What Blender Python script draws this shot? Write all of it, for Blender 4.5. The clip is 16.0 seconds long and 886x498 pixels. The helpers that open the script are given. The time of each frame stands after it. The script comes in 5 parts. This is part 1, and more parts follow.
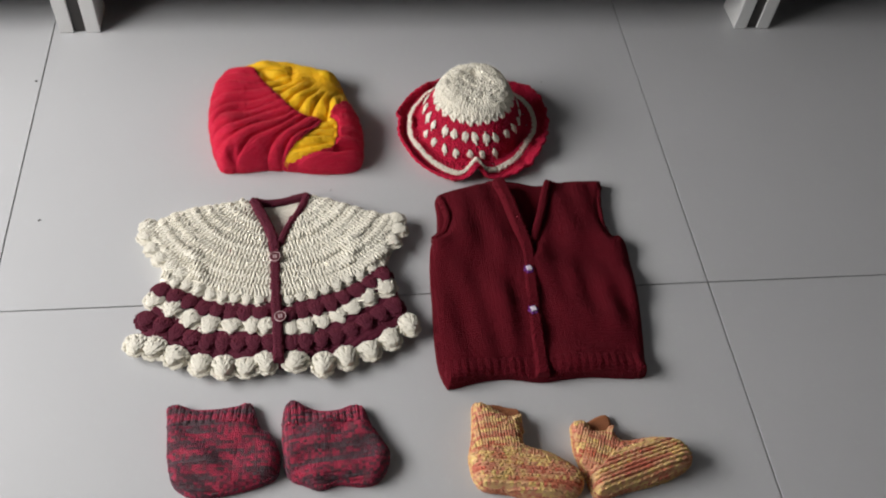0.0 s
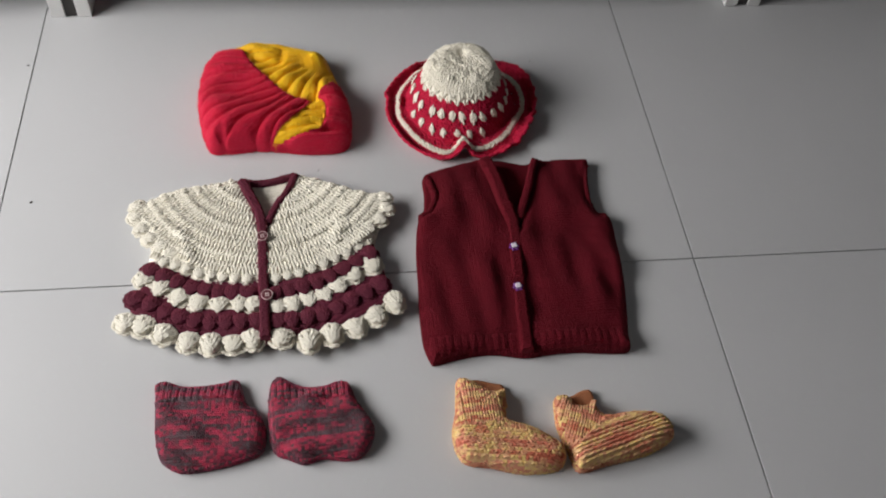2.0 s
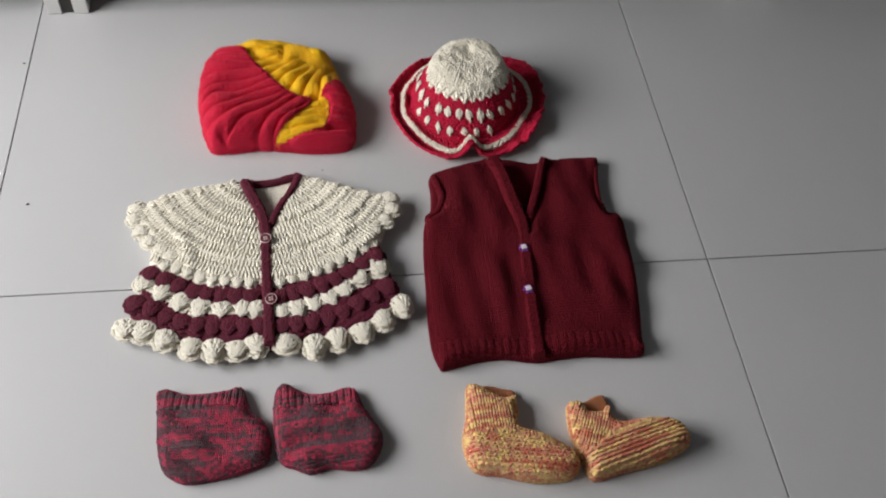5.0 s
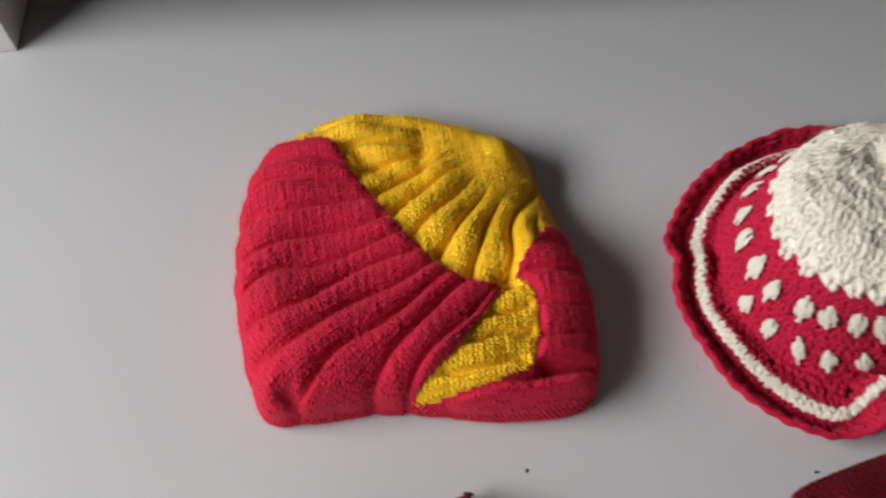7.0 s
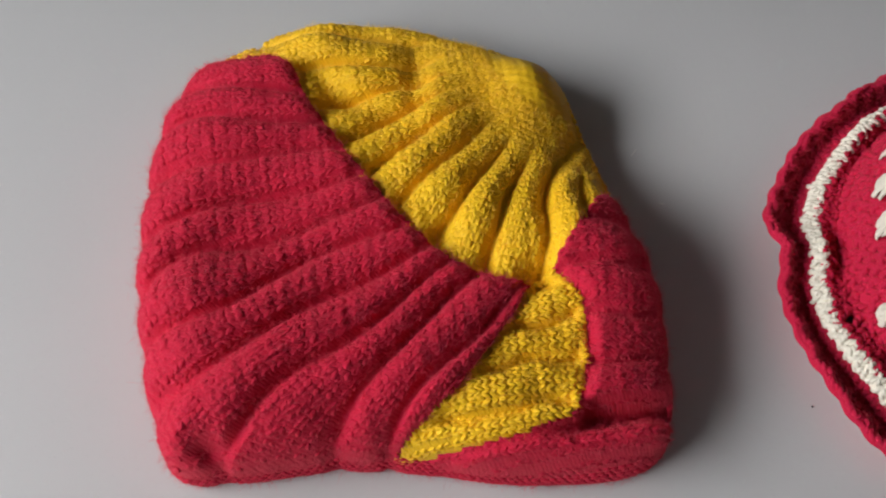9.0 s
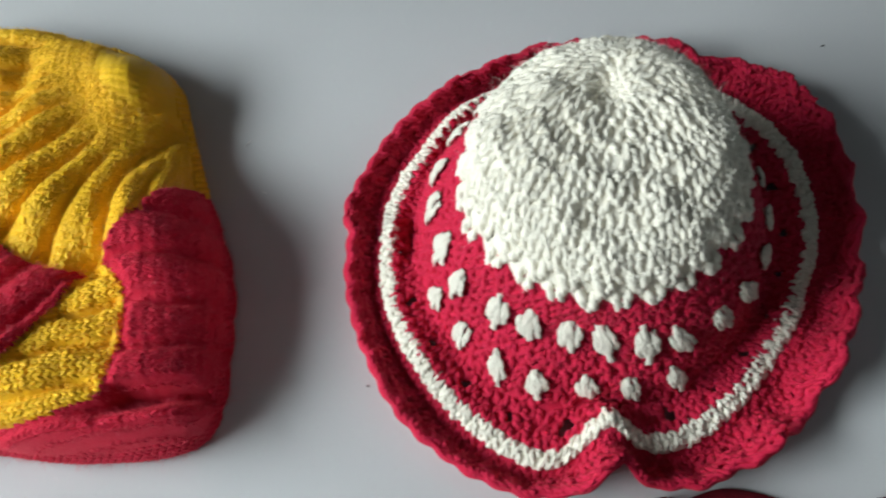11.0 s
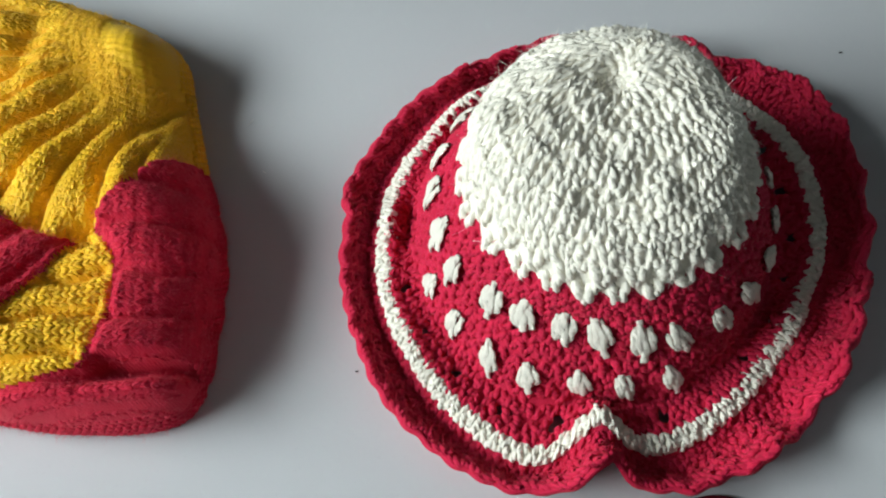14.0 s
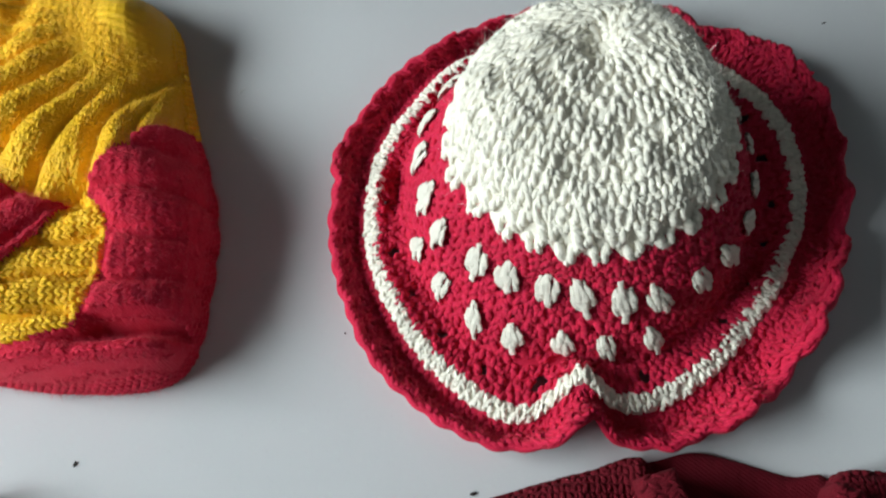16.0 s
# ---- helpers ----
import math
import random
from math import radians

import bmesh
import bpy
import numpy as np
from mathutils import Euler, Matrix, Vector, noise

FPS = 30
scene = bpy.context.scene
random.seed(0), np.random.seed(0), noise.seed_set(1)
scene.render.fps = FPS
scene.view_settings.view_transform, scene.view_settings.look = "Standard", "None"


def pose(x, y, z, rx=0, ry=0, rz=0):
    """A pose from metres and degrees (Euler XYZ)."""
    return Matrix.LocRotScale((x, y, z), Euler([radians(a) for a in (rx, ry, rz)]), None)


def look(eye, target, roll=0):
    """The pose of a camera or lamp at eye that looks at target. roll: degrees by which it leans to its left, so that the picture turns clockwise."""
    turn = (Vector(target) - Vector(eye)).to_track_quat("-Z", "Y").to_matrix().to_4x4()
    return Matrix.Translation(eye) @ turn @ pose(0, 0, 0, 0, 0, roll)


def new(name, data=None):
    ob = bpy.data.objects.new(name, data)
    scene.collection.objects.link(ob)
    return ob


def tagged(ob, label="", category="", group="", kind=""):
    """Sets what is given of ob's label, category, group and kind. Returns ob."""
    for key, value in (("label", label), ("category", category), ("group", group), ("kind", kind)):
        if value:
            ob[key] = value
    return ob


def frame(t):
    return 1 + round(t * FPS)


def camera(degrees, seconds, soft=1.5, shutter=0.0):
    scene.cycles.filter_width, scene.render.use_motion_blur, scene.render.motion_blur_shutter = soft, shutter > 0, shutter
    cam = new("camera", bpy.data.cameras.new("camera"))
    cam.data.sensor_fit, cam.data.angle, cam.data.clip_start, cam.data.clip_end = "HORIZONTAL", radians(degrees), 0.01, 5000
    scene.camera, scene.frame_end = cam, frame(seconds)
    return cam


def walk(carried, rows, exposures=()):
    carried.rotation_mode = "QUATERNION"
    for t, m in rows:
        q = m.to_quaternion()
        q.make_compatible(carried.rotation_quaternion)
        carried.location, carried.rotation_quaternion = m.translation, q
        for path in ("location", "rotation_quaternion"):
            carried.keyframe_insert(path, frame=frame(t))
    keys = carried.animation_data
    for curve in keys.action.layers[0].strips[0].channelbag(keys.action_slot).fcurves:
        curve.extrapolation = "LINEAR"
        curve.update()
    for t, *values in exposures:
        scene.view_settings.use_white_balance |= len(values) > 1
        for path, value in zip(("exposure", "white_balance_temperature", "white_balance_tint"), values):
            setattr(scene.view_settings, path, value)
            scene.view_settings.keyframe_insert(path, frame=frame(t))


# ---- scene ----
cam = camera(51.2, 16.0, 2.0, 0.5)
PATH = [
    (0, (-0.4420, -0.5920, 0.8500), (-0.1910, 0.6190, -0.7220), 7.20),
    (0.5, (-0.4360, -0.5940, 0.8530), (-0.1875, 0.6080, -0.7255), 6.95),
    (1, (-0.4260, -0.5970, 0.8570), (-0.1800, 0.5990, -0.7260), 6.90),
    (1.5, (-0.4195, -0.6030, 0.8555), (-0.1810, 0.5910, -0.7300), 6.40),
    (2, (-0.4140, -0.6080, 0.8540), (-0.1900, 0.5820, -0.7380), 5.90),
    (2.5, (-0.4155, -0.6040, 0.8550), (-0.1940, 0.5770, -0.7450), 5.75),
    (3, (-0.4190, -0.6030, 0.8560), (-0.1970, 0.5690, -0.7500), 5.90),
    (5.3, (-0.4234, -0.5752, 0.8355), (-0.1916, 0.6056, -0.7629), 5.95),
    (5.5, (-0.4260, -0.5340, 0.8340), (-0.1920, 0.6280, -0.7770), 6.10),
    (6, (-0.4410, -0.3440, 0.7530), (-0.2410, 0.8270, -0.8560), 5.10),
    (6.2, (-0.4572, -0.2430, 0.7026), (-0.2698, 0.9038, -0.9254), 5.30),
    (6.5, (-0.4820, -0.0880, 0.5750), (-0.3140, 1.0290, -1.0750), 4.70),
    (6.6, (-0.4904, -0.0548, 0.5358), (-0.3276, 1.0348, -1.1332), 4.04),
    (7, (-0.4740, 0.0300, 0.4570), (-0.4520, 1.0160, -1.2830), -2.40),
    (7.5, (-0.4770, 0.0730, 0.3960), (-0.4920, 0.9860, -1.3830), -3.90),
    (7.6, (-0.4774, 0.0804, 0.3848), (-0.4976, 1.0136, -1.3830), -3.34),
    (8, (-0.4790, 0.1110, 0.3410), (-0.5200, 1.0160, -1.4420), -5.20),
    (8.2, (-0.4790, 0.1180, 0.3310), (-0.5060, 1.0070, -1.4600), -4.10),
    (10.3, (-0.4075, 0.1253, 0.3235), (-0.3537, 0.9032, -1.5180), 0.87),
    (10.5, (-0.3650, 0.1280, 0.3320), (-0.3640, 0.8750, -1.5230), -2.60),
    (11, (-0.2980, 0.1130, 0.3380), (-0.3530, 0.9220, -1.4910), -7.10),
    (11.5, (-0.2750, 0.1180, 0.3260), (-0.3820, 0.8960, -1.5130), -10.40),
    (12, (-0.2770, 0.1230, 0.3200), (-0.3840, 0.8890, -1.5250), -9.10),
    (12.5, (-0.2780, 0.1210, 0.3190), (-0.4000, 0.8930, -1.5210), -9.40),
    (13, (-0.2830, 0.1190, 0.3220), (-0.3850, 0.8930, -1.5190), -7.60),
    (13.5, (-0.2870, 0.1140, 0.3290), (-0.3840, 0.9070, -1.5050), -7.10),
    (14, (-0.2920, 0.1060, 0.3270), (-0.3780, 0.9460, -1.4860), -5.90),
    (14.5, (-0.2950, 0.1040, 0.3330), (-0.3830, 0.9570, -1.4740), -6.00),
    (15, (-0.2970, 0.1040, 0.3330), (-0.3850, 0.9660, -1.4700), -5.80),
    (15.5, (-0.2890, 0.0970, 0.3330), (-0.3720, 0.9580, -1.4710), -5.60),
    (16, (-0.2880, 0.0970, 0.3300), (-0.3680, 0.9030, -1.4980), -5.60),
]
walk(cam, [(t, look(eye, target, roll)) for t, eye, target, roll in PATH],
     [(0, 0.02, 6500, 10), (5.5, 0.02, 6500, 10), (6.5, -0.02, 6500, 10), (8.2, -0.10, 6450, 9), (10.4, 0.22, 6060, 3), (11.0, 0.42, 5900, -1), (16, 0.50, 5850, -2)])

# ---- world, sun and window light ----
world = bpy.data.worlds.new("sky")
scene.world = world
world.use_nodes = True
wn = world.node_tree.nodes
sky = wn.new("ShaderNodeTexSky")
sky.sky_type, sky.sun_disc = "NISHITA", False
sky.sun_elevation, sky.sun_rotation = radians(38), radians(250)
world.node_tree.links.new(sky.outputs[0], wn["Background"].inputs[0])
wn["Background"].inputs[1].default_value = 0.1


def area_lamp(name, at, target, sx, sy, watts, colour):
    data = bpy.data.lights.new(name, "AREA")
    data.shape, data.size, data.size_y, data.energy, data.color = "RECTANGLE", sx, sy, watts, colour
    ob = new(name, data)
    ob.matrix_world = look(at, target)
    return ob


WINDOW_Y, WINDOW_Z, WINDOW_W, WINDOW_H = 0.02, 0.80, 1.25, 0.64
area_lamp("window_daylight", (-1.74, WINDOW_Y, WINDOW_Z), (-0.25, WINDOW_Y, 0.1), WINDOW_W, WINDOW_H, 36.0, (1.0, 0.985, 0.97))


# ---- materials ----
class Nodes:
    """A short way to write node materials."""

    def __init__(self, name):
        self.mat = bpy.data.materials.new(name)
        self.mat.use_nodes = True
        self.tree = self.mat.node_tree
        self.bsdf = self.tree.nodes["Principled BSDF"]

    def link(self, value, socket):
        if hasattr(value, "is_linked"):
            self.tree.links.new(value, socket)
        else:
            socket.default_value = value

    def math(self, op, a, b=0.0, c=0.0):
        n = self.tree.nodes.new("ShaderNodeMath")
        n.operation = op
        for v, s in zip((a, b, c), n.inputs):
            self.link(v, s)
        return n.outputs[0]

    def coords(self, kind="Object"):
        return self.tree.nodes.new("ShaderNodeTexCoord").outputs[kind]

    def uv(self):
        n = self.tree.nodes.new("ShaderNodeUVMap")
        n.uv_map = "knit"
        s = self.tree.nodes.new("ShaderNodeSeparateXYZ")
        self.link(n.outputs[0], s.inputs[0])
        return s.outputs[0], s.outputs[1]

    def xyz(self, x, y, z=0.0):
        n = self.tree.nodes.new("ShaderNodeCombineXYZ")
        for v, s in zip((x, y, z), n.inputs):
            self.link(v, s)
        return n.outputs[0]

    def noise(self, where, scale, detail=3.0, rough=0.55):
        n = self.tree.nodes.new("ShaderNodeTexNoise")
        self.link(where, n.inputs["Vector"])
        n.inputs["Scale"].default_value, n.inputs["Detail"].default_value, n.inputs["Roughness"].default_value = scale, detail, rough
        return n.outputs["Fac"]

    def ramp(self, value, stops):
        n = self.tree.nodes.new("ShaderNodeValToRGB")
        els = n.color_ramp.elements
        while len(els) < len(stops):
            els.new(0.5)
        for e, (p, c) in zip(els, stops):
            e.position, e.color = p, (*c, 1)
        self.link(value, n.inputs[0])
        return n.outputs[0]

    def mix(self, f, a, b):
        n = self.tree.nodes.new("ShaderNodeMix")
        n.data_type = "RGBA"
        self.link(f, n.inputs["Factor"])
        for v, s in ((a, n.inputs[6]), (b, n.inputs[7])):
            self.link(v if hasattr(v, "is_linked") else (*v, 1), s)
        return n.outputs[2]

    def bump(self, height, distance, strength=1.0, before=None):
        n = self.tree.nodes.new("ShaderNodeBump")
        n.inputs["Strength"].default_value, n.inputs["Distance"].default_value = strength, distance
        self.link(height, n.inputs["Height"])
        if before is not None:
            self.link(before, n.inputs["Normal"])
        return n.outputs[0]

    def done(self, colour, rough, normal=None, **more):
        self.link(colour if hasattr(colour, "is_linked") else (*colour, 1), self.bsdf.inputs["Base Color"])
        self.link(rough, self.bsdf.inputs["Roughness"])
        if normal is not None:
            self.link(normal, self.bsdf.inputs["Normal"])
        for k, v in more.items():
            self.link(v, self.bsdf.inputs[k.replace("_", " ")])
        return self.mat


def scaled(c, k):
    return tuple(min(1.0, v * k) for v in c)


def wool(name, base, stops=None, run=0.06, knit=0.0007, sheen=0.3, gloss=0.7, step=0.83, speckle=0.10, deep=0.62, glow=0.2):
    """Yarn: plies and stray fibres in the relief, stitches by the stitch coordinates, an uneven dye or a run of colours along each row."""
    n = Nodes(name)
    where = n.coords()
    u, v = n.uv()
    fibre = n.xyz(n.math("MULTIPLY", u, 11.0), n.math("MULTIPLY", v, 2.6), 0.0)
    fine = n.noise(fibre, 1.0, 3)
    patch = n.noise(where, 45, 2)
    if stops:
        row = n.math("FLOOR", v)
        col = n.math("FLOOR", n.math("MULTIPLY", u, 1.0))
        run_of = n.noise(n.xyz(n.math("MULTIPLY", col, run), n.math("MULTIPLY", row, step), 0.3), 1.0, 1.5)
        w = n.tree.nodes.new("ShaderNodeTexWhiteNoise")
        n.link(n.xyz(col, row, 0.5), w.inputs["Vector"])
        run_of = n.math("MULTIPLY_ADD", n.math("SUBTRACT", w.outputs["Value"], 0.5), speckle, run_of)
        colour = n.ramp(run_of, stops)
        colour = n.mix(n.math("MULTIPLY", fine, 0.35), colour, scaled(base, 0.5))
    else:
        colour = n.mix(n.math("MULTIPLY_ADD", patch, 0.8, -0.1), scaled(base, 0.49 + 0.5 * deep), scaled(base, 1.12))
        colour = n.mix(n.math("MULTIPLY", fine, 0.3), colour, scaled(base, deep))
    ply = n.math("SINE", n.math("MULTIPLY", n.math("ADD", u, n.math("MULTIPLY", v, 1.0)), 12.566))
    normal = n.bump(ply, knit * 0.12, 0.5)
    normal = n.bump(fine, 0.0004, 0.6, normal)
    normal = n.bump(n.noise(where, 1300, 3, 0.65), 0.0006, 0.55, normal)
    n.bsdf.inputs["Subsurface Radius"].default_value = (1.0, 0.86, 0.74)
    return n.done(colour, gloss, normal, Subsurface_Weight=glow, Subsurface_Scale=0.0050 * glow, Sheen_Weight=sheen, Sheen_Roughness=0.5, Sheen_Tint=(*[0.25 + 0.75 * min(1.0, c / max(base)) if c > 0.3 * max(base) else 0.22 for c in base], 1), Specular_IOR_Level=0.22)


RED = (0.68, 0.0075, 0.052)
YELLOW = (1.0, 0.57, 0.012)
CREAM = (0.88, 0.83, 0.71)
WINE = (0.105, 0.010, 0.030)
MAROON = (0.128, 0.0018, 0.0098)
red_wool = wool("red_wool", RED, sheen=0.32)
yellow_wool = wool("yellow_wool", YELLOW, sheen=0.2, gloss=0.40, deep=0.86)
cream_wool = wool("cream_wool", CREAM, knit=0.0005, deep=0.85, glow=0.0)
wine_wool = wool("wine_wool", WINE, knit=0.0006)
maroon_wool = wool("maroon_wool", MAROON, knit=0.0009, sheen=0.03, glow=0.1, gloss=0.9)
crochet_red = wool("crochet_red", (0.60, 0.0075, 0.056), knit=0.0004)
red_black_wool = wool("red_black_marl", (0.2, 0.06, 0.08), [(0.28, (0.12, 0.10, 0.105)), (0.36, (0.07, 0.055, 0.058)), (0.45, (0.15, 0.05, 0.062)), (0.50, (0.30, 0.042, 0.075)), (0.58, (0.58, 0.045, 0.095)), (0.69, (0.10, 0.07, 0.07))], 0.06, 0.0009, step=0.42, speckle=0.20)
amber_wool = wool("amber_marl", (0.6, 0.3, 0.16), [(0.30, (0.62, 0.16, 0.11)), (0.42, (0.70, 0.31, 0.20)), (0.47, (0.78, 0.47, 0.26)), (0.54, (0.92, 0.70, 0.27)), (0.60, (0.76, 0.42, 0.23)), (0.70, (0.62, 0.16, 0.10))], 0.05, 0.001, step=0.30, speckle=0.17)
# Rust yarn inside the cuffs, darkened to hold the shade of the opening.
rust_wool = wool("shaded_rust_wool", (0.40, 0.15, 0.07))


def hair_mat(name, c):
    return Nodes(name).done(c, 0.6, None, Sheen_Weight=0.2)


red_fibre, yellow_fibre, cream_fibre, maroon_fibre = hair_mat("red_fibre", (0.70, 0.02, 0.07)), hair_mat("yellow_fibre", (0.98, 0.60, 0.03)), hair_mat("cream_fibre", (0.85, 0.82, 0.74)), hair_mat("maroon_fibre", (0.2, 0.02, 0.04))


def tile_mat():
    n = Nodes("vitrified_tile")
    where = n.coords()
    cloud = n.noise(where, 3.2, 4)
    speck = n.noise(where, 700, 2)
    smear = n.noise(where, 11, 4, 0.65)
    colour = n.mix(cloud, (0.52, 0.52, 0.53), (0.585, 0.585, 0.59))
    colour = n.mix(n.math("MULTIPLY", n.math("GREATER_THAN", speck, 0.66), 0.16), colour, (0.45, 0.45, 0.46))
    rough = n.math("MULTIPLY_ADD", smear, 0.16, 0.24)
    return n.done(colour, rough, n.bump(n.noise(where, 60, 2), 0.0002, 0.25), Specular_IOR_Level=0.5)


def wood_mat(name, dark, light, rough=0.38):
    n = Nodes(name)
    where = n.coords()
    m = n.tree.nodes.new("ShaderNodeMapping")
    m.inputs["Scale"].default_value = (1.5, 14, 14)
    n.link(where, m.inputs[0])
    grain = n.noise(m.outputs[0], 9, 5, 0.6)
    dust = n.noise(where, 22, 4)
    colour = n.mix(grain, dark, light)
    colour = n.mix(n.math("MULTIPLY", n.math("SUBTRACT", dust, 0.5), 0.5), colour, (0.2, 0.19, 0.18))
    return n.done(colour, n.math("MULTIPLY_ADD", dust, 0.3, rough - 0.1), n.bump(grain, 0.0006, 0.4))


def paint_mat(name, c, rough=0.7, scale=25):
    n = Nodes(name)
    where = n.coords()
    f = n.noise(where, scale, 4)
    return n.done(n.mix(f, scaled(c, 0.9), scaled(c, 1.05)), rough, n.bump(n.noise(where, 180, 3), 0.0008, 0.3))


tile = tile_mat()
grout = paint_mat("dark_joint", (0.09, 0.088, 0.085), 0.9)
dark_wood = wood_mat("dark_stained_wood", (0.017, 0.016, 0.0155), (0.036, 0.033, 0.031))
black_lacquer = wood_mat("black_lacquer", (0.02, 0.018, 0.017), (0.035, 0.03, 0.028))
white_inlay = paint_mat("white_inlay", (0.66, 0.66, 0.65), 0.45)
wall_paint = paint_mat("wall_paint", (0.40, 0.405, 0.41), 0.85, 3)
ceiling_paint = paint_mat("ceiling_paint", (0.40, 0.40, 0.40), 0.9, 3)
frame_paint = paint_mat("window_frame_paint", (0.75, 0.75, 0.74), 0.4)
seat_cloth = paint_mat("sofa_cushion_cloth", (0.05, 0.045, 0.05), 0.9, 60)
crumb_mat = paint_mat("crumb", (0.03, 0.022, 0.02), 0.9, 300)
glint_mat = paint_mat("pale_glint", (0.75, 0.74, 0.72), 0.9, 300)
glass = Nodes("window_glass").done((1, 1, 1), 0.0, None, Transmission_Weight=1.0, IOR=1.45)
button_clear = Nodes("clear_mauve_plastic").done((0.13, 0.035, 0.045), 0.12, None, Specular_IOR_Level=0.8, Coat_Weight=0.6)
# Paler copy of the clear plastic: the bright reflections put into its colour.
button_rim = Nodes("pale_plastic_glint").done((0.62, 0.46, 0.46), 0.18, None, Coat_Weight=0.5)
purple_plastic = Nodes("purple_plastic").done((0.16, 0.035, 0.22), 0.15, None, Coat_Weight=0.6)
white_stud = Nodes("white_pearl_stud").done((0.82, 0.74, 0.82), 0.2, None, Coat_Weight=0.5)


# ---- builders ----
def mesh_of(name, verts, faces, material, uvs=None, smooth=True):
    """A mesh from arrays; all its faces have the same number of corners, or it is given as a list."""
    me = bpy.data.meshes.new(name)
    verts = np.asarray(verts, dtype=np.float32)
    if isinstance(faces, np.ndarray):
        n, k = faces.shape
        me.vertices.add(len(verts))
        me.vertices.foreach_set("co", verts.ravel())
        me.loops.add(n * k)
        me.loops.foreach_set("vertex_index", faces.astype(np.int32).ravel())
        me.polygons.add(n)
        me.polygons.foreach_set("loop_start", np.arange(0, n * k, k, dtype=np.int32))
        me.update(calc_edges=True)
    else:
        me.from_pydata([tuple(map(float, v)) for v in verts], [], faces)
    if smooth:
        me.polygons.foreach_set("use_smooth", np.ones(len(me.polygons), dtype=bool))
    if uvs is not None:
        layer = me.uv_layers.new(name="knit")
        idx = np.zeros(len(me.loops), dtype=np.int32)
        me.loops.foreach_get("vertex_index", idx)
        layer.data.foreach_set("uv", np.asarray(uvs, dtype=np.float32)[idx].ravel())
    me.materials.append(material)
    me.update()
    return me


def thing(name, label, category, at=(0, 0, 0), group=""):
    ob = new(name)
    ob.location = at
    ob.empty_display_size = 0.05
    return tagged(ob, label, category, group)


def under(ob, parent):
    ob.parent = parent
    if parent.parent is None:
        ob.matrix_parent_inverse = Matrix.Translation(-parent.location)
    return ob


def part(name, bm, material, parent, label=""):
    if isinstance(bm, bpy.types.Mesh):
        me = bm
    else:
        me = bpy.data.meshes.new(name)
        bm.to_mesh(me)
        bm.free()
        me.materials.append(material)
    ob = new(name, me)
    if parent is not None:
        under(ob, parent)
    return tagged(ob, label)


def box(x0, x1, y0, y1, z0, z1, bevel=0.0, bm=None):
    own = bmesh.new()
    bmesh.ops.create_cube(own, size=1, matrix=Matrix.Translation(((x0 + x1) / 2, (y0 + y1) / 2, (z0 + z1) / 2)) @ Matrix.Diagonal((x1 - x0, y1 - y0, z1 - z0, 1)))
    if bevel:
        bmesh.ops.bevel(own, geom=own.edges[:], offset=bevel, segments=2, affect="EDGES", profile=0.7)
    if bm is None:
        return own
    tmp = bpy.data.meshes.new("tmp")
    own.to_mesh(tmp)
    own.free()
    bm.from_mesh(tmp)
    bpy.data.meshes.remove(tmp)
    return bm


def loop_of(points, n=6):
    """A smooth closed line through a sewing pattern's corners, given in millimetres."""
    p = np.array(points, dtype=float) / 1000
    a, b, c, d = np.roll(p, 1, 0), p, np.roll(p, -1, 0), np.roll(p, -2, 0)
    out = []
    for i in range(n):
        t = i / n
        out.append(0.5 * (2 * b + (c - a) * t + (2 * a - 5 * b + 4 * c - d) * t * t + (3 * b - a - 3 * c + d) * t ** 3))
    return np.stack(out, 1).reshape(-1, 2)


def line_of(points, n=8):
    """A smooth open line, in millimetres."""
    p = np.array(points, dtype=float) / 1000
    p = np.vstack([2 * p[0] - p[1], p, 2 * p[-1] - p[-2]])
    out = []
    for k in range(1, len(p) - 2):
        a, b, c, d = p[k - 1:k + 3]
        for i in range(n):
            t = i / n
            out.append(0.5 * (2 * b + (c - a) * t + (2 * a - 5 * b + 4 * c - d) * t * t + (3 * b - a - 3 * c + d) * t ** 3))
    out.append(p[-2])
    return np.array(out)


def inside(poly, x, y):
    r = np.zeros(x.shape, dtype=bool)
    q = np.roll(poly, -1, 0)
    for (ax, ay), (bx, by) in zip(poly, q):
        if ay != by:
            r ^= ((ay > y) != (by > y)) & (x < (bx - ax) * (y - ay) / (by - ay) + ax)
    return r


def nearest(poly, x, y, closed=True):
    """Distance to a line, and the nearest point on it."""
    best = np.full(x.shape, 1e9)
    nx, ny = x.copy(), y.copy()
    q = np.roll(poly, -1, 0)
    pairs = list(zip(poly, q)) if closed else list(zip(poly[:-1], poly[1:]))
    for (ax, ay), (bx, by) in pairs:
        dx, dy = bx - ax, by - ay
        l2 = dx * dx + dy * dy
        if l2 < 1e-14:
            continue
        t = np.clip(((x - ax) * dx + (y - ay) * dy) / l2, 0, 1)
        px, py = ax + t * dx, ay + t * dy
        d = np.hypot(x - px, y - py)
        m = d < best
        best[m], nx[m], ny[m] = d[m], px[m], py[m]
    return best, nx, ny


def wob(x, y, size, seed):
    """Smooth unevenness between about -1 and 1, with features of that size in metres."""
    r = np.random.RandomState(seed)
    out = 0
    for k in range(6):
        a, f, p = r.uniform(0, 6.283), r.uniform(0.6, 1.6) * 6.283 / size, r.uniform(0, 6.283)
        out = out + np.sin((x * np.cos(a) + y * np.sin(a)) * f + p)
    return out / 3.2


def rim(d, r):
    """A rounded edge: 0 at the rim, 1 from r inwards."""
    t = np.clip(d / r, 0, 1)
    return np.sqrt(np.clip(1 - (1 - t) ** 2, 0, 1))


